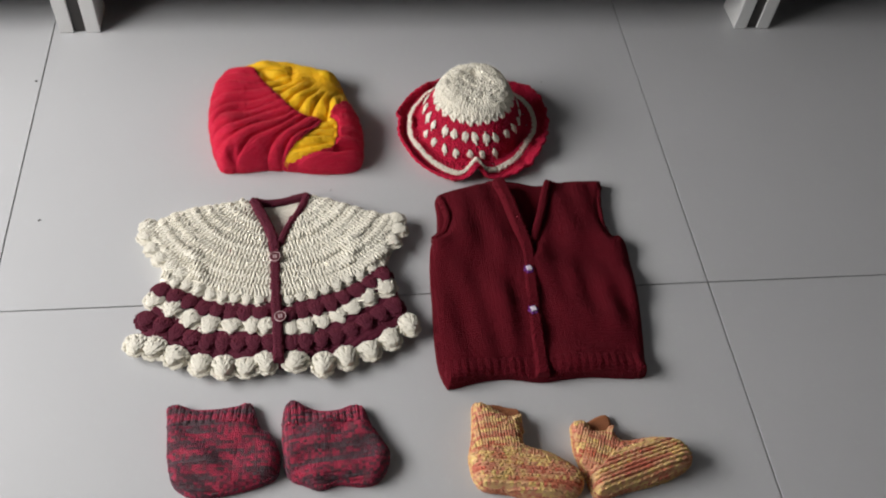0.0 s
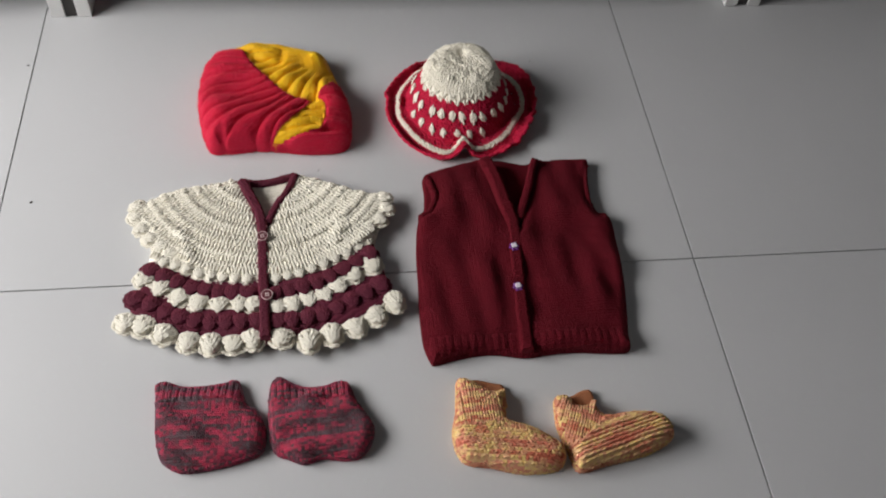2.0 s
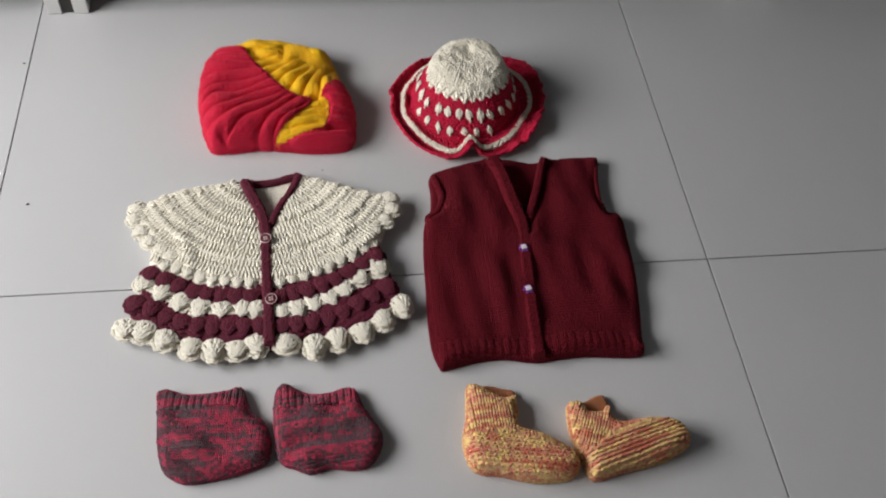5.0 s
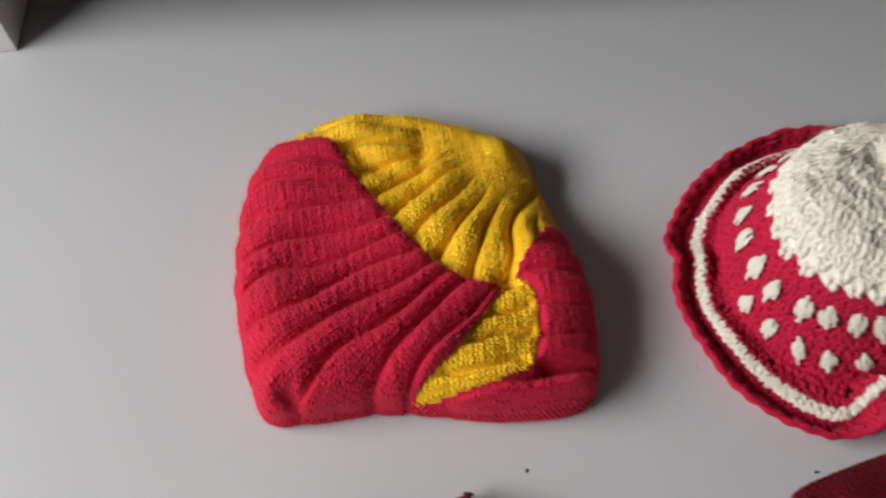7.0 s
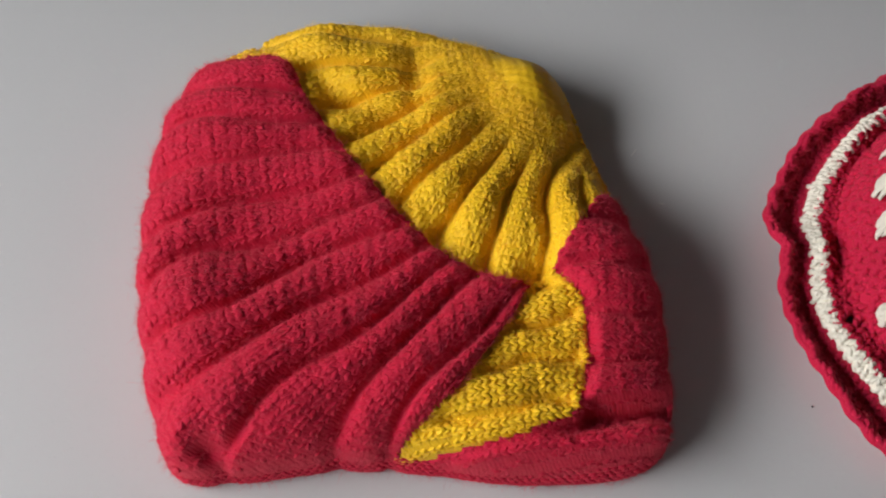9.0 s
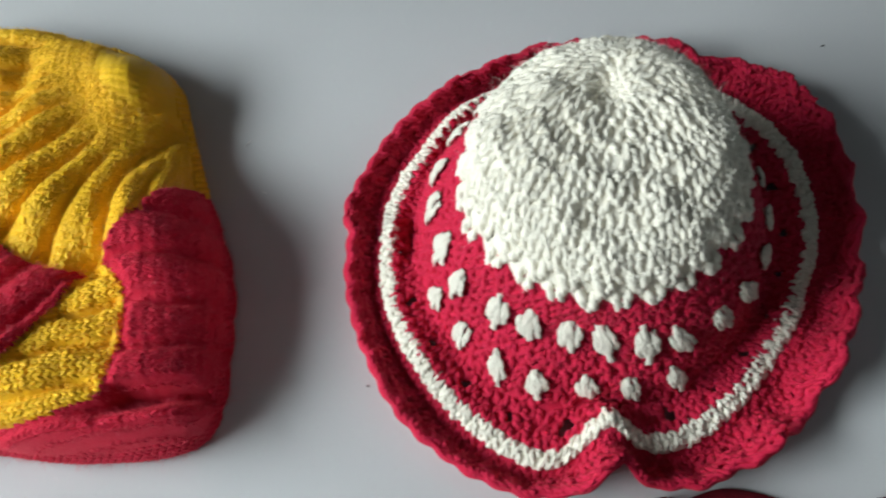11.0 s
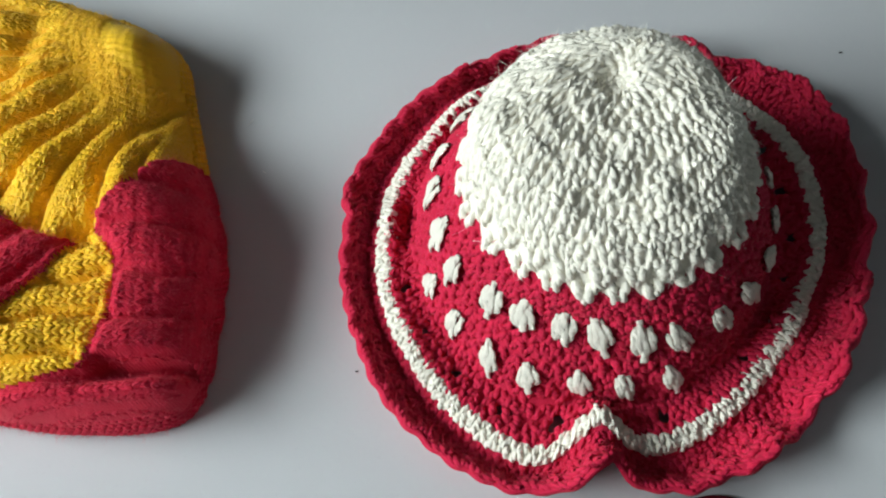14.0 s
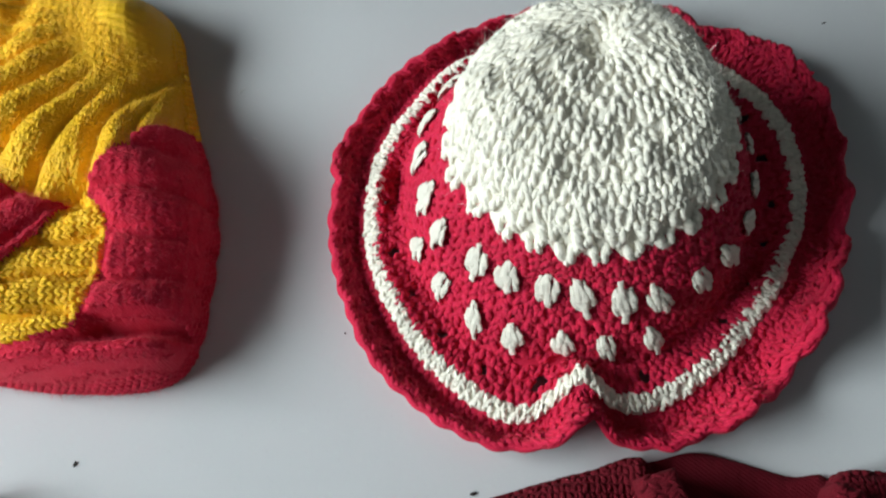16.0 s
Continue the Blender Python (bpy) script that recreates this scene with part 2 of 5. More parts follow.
def soft(t):
    t = np.clip(t, 0, 1)
    return t * t * (3 - 2 * t)


def knit_relief(u, v):
    a = np.abs(u % 1 - 0.5)
    leg = 1 - (np.abs(a - 0.25) * 4) ** 2
    lp = 1 - np.abs(2 * ((v + 1.3 * a) % 1) - 1) ** 2
    return leg * (0.25 + 0.75 * lp)


def purl_relief(u, v):
    k = np.floor(v)
    return np.sqrt(np.clip(np.sin(np.pi * (v % 1)), 0, 1)) * (0.55 + 0.45 * np.abs(np.sin(np.pi * (u + 0.5 * (k % 2)))))


def crochet_relief(u, v):
    k = np.floor(v)
    uu = u + 0.5 * (k % 2) + 0.18 * np.sin(k * 2.4)
    a, b = uu % 1, v % 1
    return np.sqrt(np.clip(1 - (2 * a - 1) ** 2, 0, 1)) * np.sqrt(np.clip(1 - (2 * b - 1) ** 2, 0, 1)) - 0.35 * np.exp(-((a - 0.35 - 0.3 * b) / 0.1) ** 2)


def cloth(name, poly, step, shape, regions, parent, base=0.0):
    """A piece of knitting that lies down: a fine sheet over its pattern, turned down to the ground all round.
    shape(x, y, d): heights, d metres from the rim. regions: (part name, test(x, y) or None, material, stitch coordinates, label)."""
    x0, y0 = poly.min(0) - step
    x1, y1 = poly.max(0) + step
    nx, ny = int((x1 - x0) / step) + 2, int((y1 - y0) / step) + 2
    gx, gy = np.meshgrid(x0 + step * np.arange(nx), y0 + step * np.arange(ny), indexing="ij")
    d, px, py = nearest(poly, gx, gy)
    ins = inside(poly, gx, gy)
    keep = ins | (d < 0.5 * step)
    cell = keep[:-1, :-1] & keep[1:, :-1] & keep[1:, 1:] & keep[:-1, 1:]
    count = np.zeros(gx.shape, dtype=int)
    for sx in (0, 1):
        for sy in (0, 1):
            count[sx:nx - 1 + sx, sy:ny - 1 + sy] += cell
    edge = (count > 0) & (count < 4)
    gx, gy = np.where(edge, px, gx), np.where(edge, py, gy)
    d = np.where(edge | ~ins, 0, d)
    z = base + shape(gx, gy, d)
    ids = np.arange(nx * ny).reshape(nx, ny)
    cx, cy = (gx[:-1, :-1] + gx[1:, 1:]) / 2, (gy[:-1, :-1] + gy[1:, 1:]) / 2
    left = cell.copy()
    made = []
    for rname, test, material, uvf, label in regions:
        mine = left if test is None else left & test(cx, cy)
        left = left & ~mine
        ci, cj = np.nonzero(mine)
        if not len(ci):
            continue
        quads = np.stack([ids[ci, cj], ids[ci + 1, cj], ids[ci + 1, cj + 1], ids[ci, cj + 1]], 1)
        u, v = uvf(gx, gy)
        e = np.concatenate([quads[:, [0, 1]], quads[:, [1, 2]], quads[:, [2, 3]], quads[:, [3, 0]]])
        key = np.sort(e, 1)
        _, first, n = np.unique(key, axis=0, return_index=True, return_counts=True)
        rimmed = e[first[n == 1]]
        used = np.unique(quads)
        back = np.full(nx * ny, -1)
        back[used] = np.arange(len(used))
        low = np.unique(rimmed)
        lowid = np.full(nx * ny, -1)
        lowid[low] = len(used) + np.arange(len(low))
        fx, fy, fz, fu, fv = gx.ravel(), gy.ravel(), z.ravel(), u.ravel(), v.ravel()
        verts = np.concatenate([np.stack([fx[used], fy[used], fz[used]], 1), np.stack([fx[low], fy[low], np.full(len(low), base + 0.0006)], 1)])
        uvs = np.concatenate([np.stack([fu[used], fv[used]], 1), np.stack([fu[low] + 1.7, fv[low] + 1.3], 1)])
        skirt = np.stack([back[rimmed[:, 1]], back[rimmed[:, 0]], lowid[rimmed[:, 0]], lowid[rimmed[:, 1]]], 1)
        me = mesh_of(rname, verts, np.concatenate([back[quads], skirt]), material, uvs)
        made.append(part(rname, me, material, parent, label))
    return made


def band(points, width):
    """The pattern of a strip along a line."""
    c = line_of(points)
    t = np.gradient(c, axis=0)
    t /= np.linalg.norm(t, axis=1)[:, None]
    n = np.stack([-t[:, 1], t[:, 0]], 1) * width / 2
    return np.concatenate([c + n, (c - n)[::-1]])


def grid_uv(su, sv, turn=0.0):
    c, s = math.cos(radians(turn)), math.sin(radians(turn))
    return lambda x, y: ((x * c + y * s) / su, (-x * s + y * c) / sv)


def polar_uv(cx, cy, su, sv, mean):
    return lambda x, y: (np.arctan2(y - cy, x - cx) * mean / su, np.hypot(x - cx, y - cy) / sv)


def fuzz(parent, meshes, count, length, material, seed, name="fuzz", wide=0.00005):
    """Loose fibres that stand off the yarn."""
    r = np.random.RandomState(seed)
    total = sum(len(o.data.vertices) for o in meshes)
    V, F, start = [], [], 0
    for ob in meshes:
        me = ob.data
        n = len(me.vertices)
        co, no = np.zeros(n * 3), np.zeros(n * 3)
        me.vertices.foreach_get("co", co)
        me.vertices.foreach_get("normal", no)
        pick = r.randint(0, n, max(1, count * n // total))
        c, o = co.reshape(-1, 3)[pick], no.reshape(-1, 3)[pick]
        o = o * np.where(o[:, 2:] < -0.2, -1, 1)
        m = len(pick)
        w = o * r.uniform(0.1, 0.9, (m, 1)) + r.normal(size=(m, 3)) * 0.55
        w /= np.linalg.norm(w, axis=1)[:, None]
        q = np.cross(w, r.normal(size=(m, 3)))
        q /= np.linalg.norm(q, axis=1)[:, None] + 1e-9
        side = np.cross(w, q) * wide
        l = length * r.uniform(0.25, 1.0, (m, 1)) ** 1.5
        mid = c + w * l * 0.5 + q * l * r.uniform(-0.2, 0.2, (m, 1))
        tip = c + w * l - o * l * 0.2 + q * l * r.uniform(-0.4, 0.4, (m, 1))
        V.append(np.stack([c - side, c + side, mid + side, mid - side, tip], 1).reshape(-1, 3))
        k = start + np.arange(m)[:, None] * 5
        F.append(np.concatenate([k + [[0, 1, 2]], k + [[0, 2, 3]], k + [[3, 2, 4]]]))
        start += m * 5
    V, F = np.concatenate(V), np.concatenate(F)
    V[:, 2] = np.maximum(V[:, 2], 0.0005)
    return tagged(part(name, mesh_of(name, V, F, material), material, parent), kind="stuff")


def lobe_mesh(name, p, ux, vy, nz, w, l, h, material, jitter=0.15, seed=0, uv0=None):
    """Many short strands of yarn in one layer: p, where each lies; ux, vy, nz, its axes; w, l, h, its sizes."""
    r = np.random.RandomState(seed)
    p, ux, vy, nz = (np.asarray(a, dtype=float).reshape(-1, 3) for a in (p, ux, vy, nz))
    n = len(p)
    a = r.normal(size=n)[:, None] * jitter
    ux, vy = ux * np.cos(a) + vy * np.sin(a), vy * np.cos(a) - ux * np.sin(a)
    w, l, h = (np.broadcast_to(np.asarray(k, dtype=float), (n,)) * r.uniform(0.82, 1.18, n) for k in (w, l, h))
    nu, nv = 8, 3
    tv = [(0.0, 0.0, 1.0)]
    for j in range(1, nv + 1):
        e = math.pi / 2 * j / nv * 1.12
        tv += [(math.sin(e) * math.cos(2 * math.pi * i / nu), math.sin(e) * math.sin(2 * math.pi * i / nu), math.cos(e)) for i in range(nu)]
    tv = np.array(tv)
    tf = [(0, 1 + i, 1 + (i + 1) % nu) for i in range(nu)]
    for j in range(nv - 1):
        for i in range(nu):
            q = (1 + j * nu + i, 1 + (j + 1) * nu + i, 1 + (j + 1) * nu + (i + 1) % nu, 1 + j * nu + (i + 1) % nu)
            tf += [(q[0], q[1], q[2]), (q[0], q[2], q[3])]
    tf = np.array(tf)
    co = p[:, None] + ux[:, None] * (w / 2)[:, None, None] * tv[None, :, :1] + vy[:, None] * (l / 2)[:, None, None] * tv[None, :, 1:2] + nz[:, None] * h[:, None, None] * tv[None, :, 2:]
    co[..., 2] = np.maximum(co[..., 2], 0.0006)
    k = len(tv)
    faces = (np.arange(n)[:, None, None] * k + tf[None]).reshape(-1, 3)
    if uv0 is None:
        uv0 = np.floor(r.uniform(0, 40, (n, 2)))
    uvs = uv0[:, None] + 0.5 + 0.42 * tv[None, :, :2]
    return mesh_of(name, co.reshape(-1, 3), faces, material, uvs.reshape(-1, 2))


def yarn_mesh(name, p, ux, vy, nz, w, l, h, material, jitter=0.15, seed=0, uv0=None, plies=2, arch=0.55):
    """Many short lengths of twisted yarn: p, where each lies; ux, vy, nz, its axes; w, l, h, its sizes. Each bows out of the cloth and dives in at both ends."""
    r = np.random.RandomState(seed)
    p, ux, vy, nz = (np.asarray(a, dtype=float).reshape(-1, 3) for a in (p, ux, vy, nz))
    n = len(p)
    a = r.normal(size=n)[:, None] * jitter
    ux, vy = ux * np.cos(a) + vy * np.sin(a), vy * np.cos(a) - ux * np.sin(a)
    w, l, h = (np.broadcast_to(np.asarray(k, dtype=float), (n,)) * r.uniform(0.85, 1.15, n) for k in (w, l, h))
    rings, sides = 7, 6
    tau = np.linspace(-1, 1, rings)
    phase = r.uniform(0, 6.283, n)
    if uv0 is None:
        uv0 = np.floor(r.uniform(0, 40, (n, 2)))
    V, F, UV = [], [], []
    for q in range(plies):
        turn = phase[:, None] + 2 * np.pi * q / plies + tau[None] * 3.4
        off = 0.16
        fat = 0.38 * (1 - 0.25 * np.abs(tau) ** 3)
        cx = off * np.cos(turn) * w[:, None]
        cz = off * np.sin(turn) * w[:, None] * 0.8 + h[:, None] * (1 - (1 + arch) * tau[None] ** 2)
        cy = np.broadcast_to(tau[None] * 0.5, (n, rings)) * l[:, None]
        ang = 2 * np.pi * np.arange(sides) / sides
        px = cx[..., None] + (w[:, None] * fat[None])[..., None] * np.cos(ang)
        pz = cz[..., None] + (w[:, None] * fat[None])[..., None] * np.sin(ang)
        py = np.broadcast_to(cy[..., None], px.shape)
        co = p[:, None, None] + ux[:, None, None] * px[..., None] + vy[:, None, None] * py[..., None] + nz[:, None, None] * pz[..., None]
        V.append(co.reshape(-1, 3))
        k = (np.arange(rings - 1)[:, None] * sides + np.arange(sides)[None])
        k2 = (np.arange(rings - 1)[:, None] * sides + (np.arange(sides)[None] + 1) % sides)
        tf = np.stack([k, k2, k2 + sides, k + sides], -1).reshape(-1, 4)
        F.append((np.arange(n)[:, None, None] * rings * sides + tf[None]).reshape(-1, 4) + q * n * rings * sides)
        uu = np.broadcast_to(0.5 + 0.4 * np.cos(ang)[None, None], px.shape) + 0.02 * q
        vv = np.broadcast_to((0.5 + 0.45 * tau)[None, :, None], px.shape)
        UV.append(np.stack([uv0[:, 0, None, None] + uu, uv0[:, 1, None, None] + vv], -1).reshape(-1, 2))
    V = np.concatenate(V)
    V[:, 2] = np.maximum(V[:, 2], 0.0006)
    return mesh_of(name, V, np.concatenate(F), material, np.concatenate(UV))


def grid_points(poly, su, sv, turn):
    """Stitches in straight columns: place, direction of the column, column and row."""
    c, s = math.cos(radians(turn)), math.sin(radians(turn))
    u, v = (poly[:, 0] * c + poly[:, 1] * s) / su, (-poly[:, 0] * s + poly[:, 1] * c) / sv
    i, j = np.meshgrid(np.arange(math.floor(u.min()), math.ceil(u.max()) + 1), np.arange(math.floor(v.min()), math.ceil(v.max()) + 1), indexing="ij")
    i, j = i.ravel().astype(float), j.ravel().astype(float)
    gu, gv = (i + 0.5) * su, (j + 0.5) * sv
    return gu * c - gv * s, gu * s + gv * c, np.full(len(i), radians(turn + 90)), i, j, np.full(len(i), su)


def polar_points(centre, su, sv, mean, a0, a1, r0, r1):
    """Stitches in columns that spread from a centre."""
    i, j = np.meshgrid(np.arange(math.floor(radians(a0) * mean / su), math.ceil(radians(a1) * mean / su)), np.arange(math.floor(r0 / sv), math.ceil(r1 / sv)), indexing="ij")
    i, j = i.ravel().astype(float), j.ravel().astype(float)
    a, r = (i + 0.5) * su / mean, (j + 0.5) * sv
    return centre[0] + r * np.cos(a), centre[1] + r * np.sin(a), a, i, j, su * r / mean


def stitch_layer(name, parent, poly, shape, points, test, material, course, rise, style="vee", seed=0, margin=0.0008, lean=0.38, sink=0.0003):
    """The stitches of a knitted sheet as strands of yarn on it. style: vee (plain knitting), bar (garter ridges)."""
    x, y, a, i, j, wale = points
    if style == "bar":
        x, y = x + 0.5 * wale * (j % 2) * np.sin(a), y - 0.5 * wale * (j % 2) * np.cos(a)
    r = np.random.RandomState(seed)
    x, y = x + r.normal(size=len(x)) * 0.00018, y + r.normal(size=len(x)) * 0.00018
    ok = inside(poly, x, y) & (wale > 0.0011)
    ok[ok] &= test(x[ok], y[ok])
    x, y, a, i, j, wale = (k[ok] for k in (x, y, a, i, j, wale))
    d = nearest(poly, x, y)[0]
    ok = d > margin
    x, y, a, i, j, wale, d = (k[ok] for k in (x, y, a, i, j, wale, d))
    hgt = lambda px, py: shape(px, py, nearest(poly, px, py)[0])
    e = 0.0012
    z = hgt(x, y)
    gx, gy = np.clip((hgt(x + e, y) - hgt(x - e, y)) / (2 * e), -2.5, 2.5), np.clip((hgt(x, y + e) - hgt(x, y - e)) / (2 * e), -2.5, 2.5)
    n = np.stack([-gx, -gy, np.ones(len(x))], 1)
    n /= np.linalg.norm(n, axis=1)[:, None]
    t = np.stack([np.cos(a), np.sin(a), gx * np.cos(a) + gy * np.sin(a)], 1)
    t /= np.linalg.norm(t, axis=1)[:, None]
    s = np.cross(t, n)
    p = np.stack([x, y, z], 1) - n * sink
    uv0 = np.stack([i, j], 1)
    if style == "vee":
        P, U, V, W, UV = [], [], [], [], []
        for q in (-1, 1):
            c, k = math.cos(lean * q), math.sin(lean * q)
            P.append(p + s * (q * 0.25 * wale)[:, None]), U.append(s * c - t * k), V.append(t * c + s * k), W.append(wale * 0.56), UV.append(uv0)
        me = lobe_mesh(name, np.concatenate(P), np.concatenate(U), np.concatenate(V), np.concatenate([n, n]), np.concatenate(W), course * 1.45, rise, material, 0.10, seed, np.concatenate(UV))
    else:
        zig = (0.42 * np.where((i + j) % 2 > 0, 1, -1))[:, None]
        me = lobe_mesh(name, p, t * np.cos(zig) + s * np.sin(zig), s * np.cos(zig) - t * np.sin(zig), n, course * 0.68, wale * 1.5, rise, material, 0.16, seed, uv0)
    return tagged(part(name, me, material, parent), kind="stuff")


def rim_stitches(parent, poly, levels, material, wale, rise, seed, test=None, name="rim_stitch_layer", shape=None):
    """Stitches down the turned edge of a knitted sheet."""
    q = np.roll(poly, -1, 0)
    ln = np.hypot(*(q - poly).T)
    along = np.concatenate([[0], np.cumsum(ln)])
    ring = np.vstack([poly, poly[:1]])
    P, T, N, UV = [], [], [], []
    cw = np.sign(np.sum(poly[:, 0] * q[:, 1] - q[:, 0] * poly[:, 1]))
    r = np.random.RandomState(seed)
    for k, (z, inset, up) in enumerate(levels):
        m = int(along[-1] / wale)
        a = (np.arange(m) + 0.5 * (k % 2) + r.uniform(-0.1, 0.1, m)) * along[-1] / m
        x, y = np.interp(a, along, ring[:, 0]), np.interp(a, along, ring[:, 1])
        x2, y2 = np.interp((a + 0.002) % along[-1], along, ring[:, 0]), np.interp((a + 0.002) % along[-1], along, ring[:, 1])
        x1, y1 = np.interp((a - 0.002) % along[-1], along, ring[:, 0]), np.interp((a - 0.002) % along[-1], along, ring[:, 1])
        tx, ty = x2 - x1, y2 - y1
        g = np.hypot(tx, ty) + 1e-9
        tx, ty = tx / g, ty / g
        nx, ny = ty * cw, -tx * cw
        P.append(np.stack([x - nx * inset, y - ny * inset, np.full(m, z)], 1))
        T.append(np.stack([tx, ty, 0 * tx], 1))
        n = np.stack([nx, ny, np.full(m, up)], 1)
        N.append(n / np.linalg.norm(n, axis=1)[:, None])
        UV.append(np.stack([np.arange(m), np.full(m, 50 + k)], 1))
    P, T, N, UV = (np.concatenate(k) for k in (P, T, N, UV))
    ok = np.ones(len(P), dtype=bool)
    if shape is not None:
        back = P[:, :2] - N[:, :2] / (np.linalg.norm(N[:, :2], axis=1)[:, None] + 1e-9) * 0.0025
        ok &= P[:, 2] < shape(back[:, 0], back[:, 1], np.full(len(P), 0.0025)) - 0.0006
    if test is not None:
        ok &= test(P[:, 0], P[:, 1])
    if not ok.all():
        P, T, N, UV = P[ok], T[ok], N[ok], UV[ok]
    me = lobe_mesh(name, P, np.cross(N, T), T, N, wale * 0.85, wale * 1.15, rise, material, 0.25, seed, UV)
    return tagged(part(name, me, material, parent), kind="stuff")


# ---- room ----
X0, X1, Y0, Y1, TOP = -1.6, 2.9, -2.4, 1.6, 2.75


def structure(name, bm, material, label=""):
    return tagged(part(name, bm, material, None, label), kind="structure")


structure("subfloor", box(X0 - 0.3, X1 + 0.2, Y0 - 0.2, Y1 + 0.2, -0.12, -0.0032), grout, "dark joint bed beneath the floor tiles")
structure("wall_north", box(X0 - 0.28, X1 + 0.15, Y1, Y1 + 0.15, -0.003, TOP), wall_paint)
structure("wall_east", box(X1, X1 + 0.15, Y0, Y1, -0.003, TOP), wall_paint)
structure("wall_south", box(X0 - 0.28, X1 + 0.15, Y0 - 0.15, Y0, -0.003, TOP), wall_paint)
structure("ceiling", box(X0 - 0.28, X1 + 0.15, Y0 - 0.15, Y1 + 0.15, TOP, TOP + 0.12), ceiling_paint)
wy0, wy1 = WINDOW_Y - WINDOW_W / 2, WINDOW_Y + WINDOW_W / 2
wz0, wz1 = WINDOW_Z - WINDOW_H / 2, WINDOW_Z + WINDOW_H / 2
west = box(X0 - 0.28, X0, Y0, wy0, -0.003, TOP)
box(X0 - 0.28, X0, wy1, Y1, -0.003, TOP, 0, west)
box(X0 - 0.28, X0, wy0, wy1, -0.003, wz0, 0, west)
box(X0 - 0.28, X0, wy0, wy1, wz1, TOP, 0, west)
structure("wall_west", west, wall_paint)
win = new("window_1")
tagged(win, "white framed window that lets in daylight", "window", kind="structure")
fr = box(X0 - 0.26, X0 - 0.20, wy0, wy0 + 0.05, wz0, wz1)
box(X0 - 0.26, X0 - 0.20, wy1 - 0.05, wy1, wz0, wz1, 0, fr)
box(X0 - 0.26, X0 - 0.20, wy0 + 0.05, wy1 - 0.05, wz0, wz0 + 0.05, 0, fr)
box(X0 - 0.26, X0 - 0.20, wy0 + 0.05, wy1 - 0.05, wz1 - 0.05, wz1, 0, fr)
part("window_frame", fr, frame_paint, win)
pane = part("pane", box(X0 - 0.233, X0 - 0.228, wy0 + 0.05, wy1 - 0.05, wz0 + 0.05, wz1 - 0.05), glass, win)
pane.visible_shadow = False

# ---- sofa on striped feet ----
sofa = thing("sofa", "dark stained wooden sofa on low black and white striped feet", "sofa", (-0.28, 0.9, 0))
# The unseen left end is lengthened to block window light near the front.
SX0, SX1, SY = -1.48, 0.55, 0.457
part("front_rail", box(SX0, SX1, SY, SY + 0.03, 0.062, 0.084, 0.003), dark_wood, sofa, "dark wooden bottom rail with dusty top edge")
part("plinth_board", box(SX0 + 0.01, SX1 - 0.01, SY + 0.0305, SY + 0.045, 0.064, 0.079, 0.002), black_lacquer, sofa)
part("front_panel", box(SX0, SX1, SY + 0.046, SY + 0.09, 0.064, 0.36, 0.003), dark_wood, sofa)
for x in (-0.485, -0.385, -0.06, 0.25, -0.83):
    part("upright_strip", box(x - 0.011, x + 0.011, SY + 0.031, SY + 0.0455, 0.0795, 0.355, 0.002), dark_wood, sofa)
part("top_rail", box(SX0, SX1, SY + 0.012, SY + 0.09, 0.361, 0.40, 0.004), dark_wood, sofa)
part("side_panel", box(SX0, SX0 + 0.02, SY + 0.091, SY + 0.8, 0.064, 0.56, 0.003), dark_wood, sofa)
part("side_panel", box(SX1 - 0.02, SX1, SY + 0.091, SY + 0.8, 0.064, 0.56, 0.003), dark_wood, sofa)
part("seat_board", box(SX0 + 0.021, SX1 - 0.021, SY + 0.091, SY + 0.8, 0.30, 0.33), dark_wood, sofa)
part("backrest", box(SX0 + 0.021, SX1 - 0.021, SY + 0.72, SY + 0.8, 0.331, 0.85, 0.01), dark_wood, sofa)
part("seat_cushion", box(SX0 + 0.03, SX1 - 0.03, SY + 0.1, SY + 0.71, 0.331, 0.45, 0.03), seat_cloth, sofa, "dark cloth seat cushion")
for fx in (-0.791, 0.173):
    for fy in (SY, SY + 0.72):
        foot = part("foot", box(fx + 0.0015, fx + 0.0535, fy + 0.003, fy + 0.055, 0.0006, 0.0615, 0.002), black_lacquer, sofa, "black foot with two white stripes")
        for s in (0.0, 0.035):
            part("white_stripe", box(fx + s, fx + s + 0.019, fy, fy + 0.054, 0.0008, 0.0612, 0.0015), white_inlay, foot, "white painted stripe")


# ---- turban cap: red and yellow wrap ----
CAP_FLAT = loop_of([(-558, 188), (-570, 200), (-577, 227), (-583, 268), (-582, 308), (-575, 340), (-558, 362), (-528, 377), (-493, 377), (-456, 366), (-430, 353), (-419, 342), (-414, 324), (-406, 295), (-393, 252), (-393, 214), (-396, 195), (-409, 184), (-446, 183), (-493, 190), (-521, 190)], 16)
CAP_U = line_of([(-582, 351), (-557, 355), (-530, 350), (-518, 326), (-493, 284), (-474, 261), (-455, 249), (-440, 247)])
CAP_L = line_of([(-440, 247), (-447, 236), (-467, 209), (-493, 188)])
CAP_R = line_of([(-433, 250), (-424, 237), (-425, 216), (-430, 199)])
CAP_B = line_of([(-430, 199), (-455, 192), (-493, 188)])
yellow_low = np.concatenate([CAP_L[::-1], CAP_R, CAP_B])
yellow_top = np.concatenate([CAP_U, np.array([(-0.433, 0.250), (-0.414, 0.279), (-0.39, 0.300), (-0.38, 0.42), (-0.6, 0.42)])])
red_left = np.concatenate([CAP_U, CAP_L, np.array([(-0.495, 0.165), (-0.62, 0.165), (-0.62, 0.366)])])
FAN = (-0.386, 0.316)
TOP_FAN = (-0.415, 0.352)
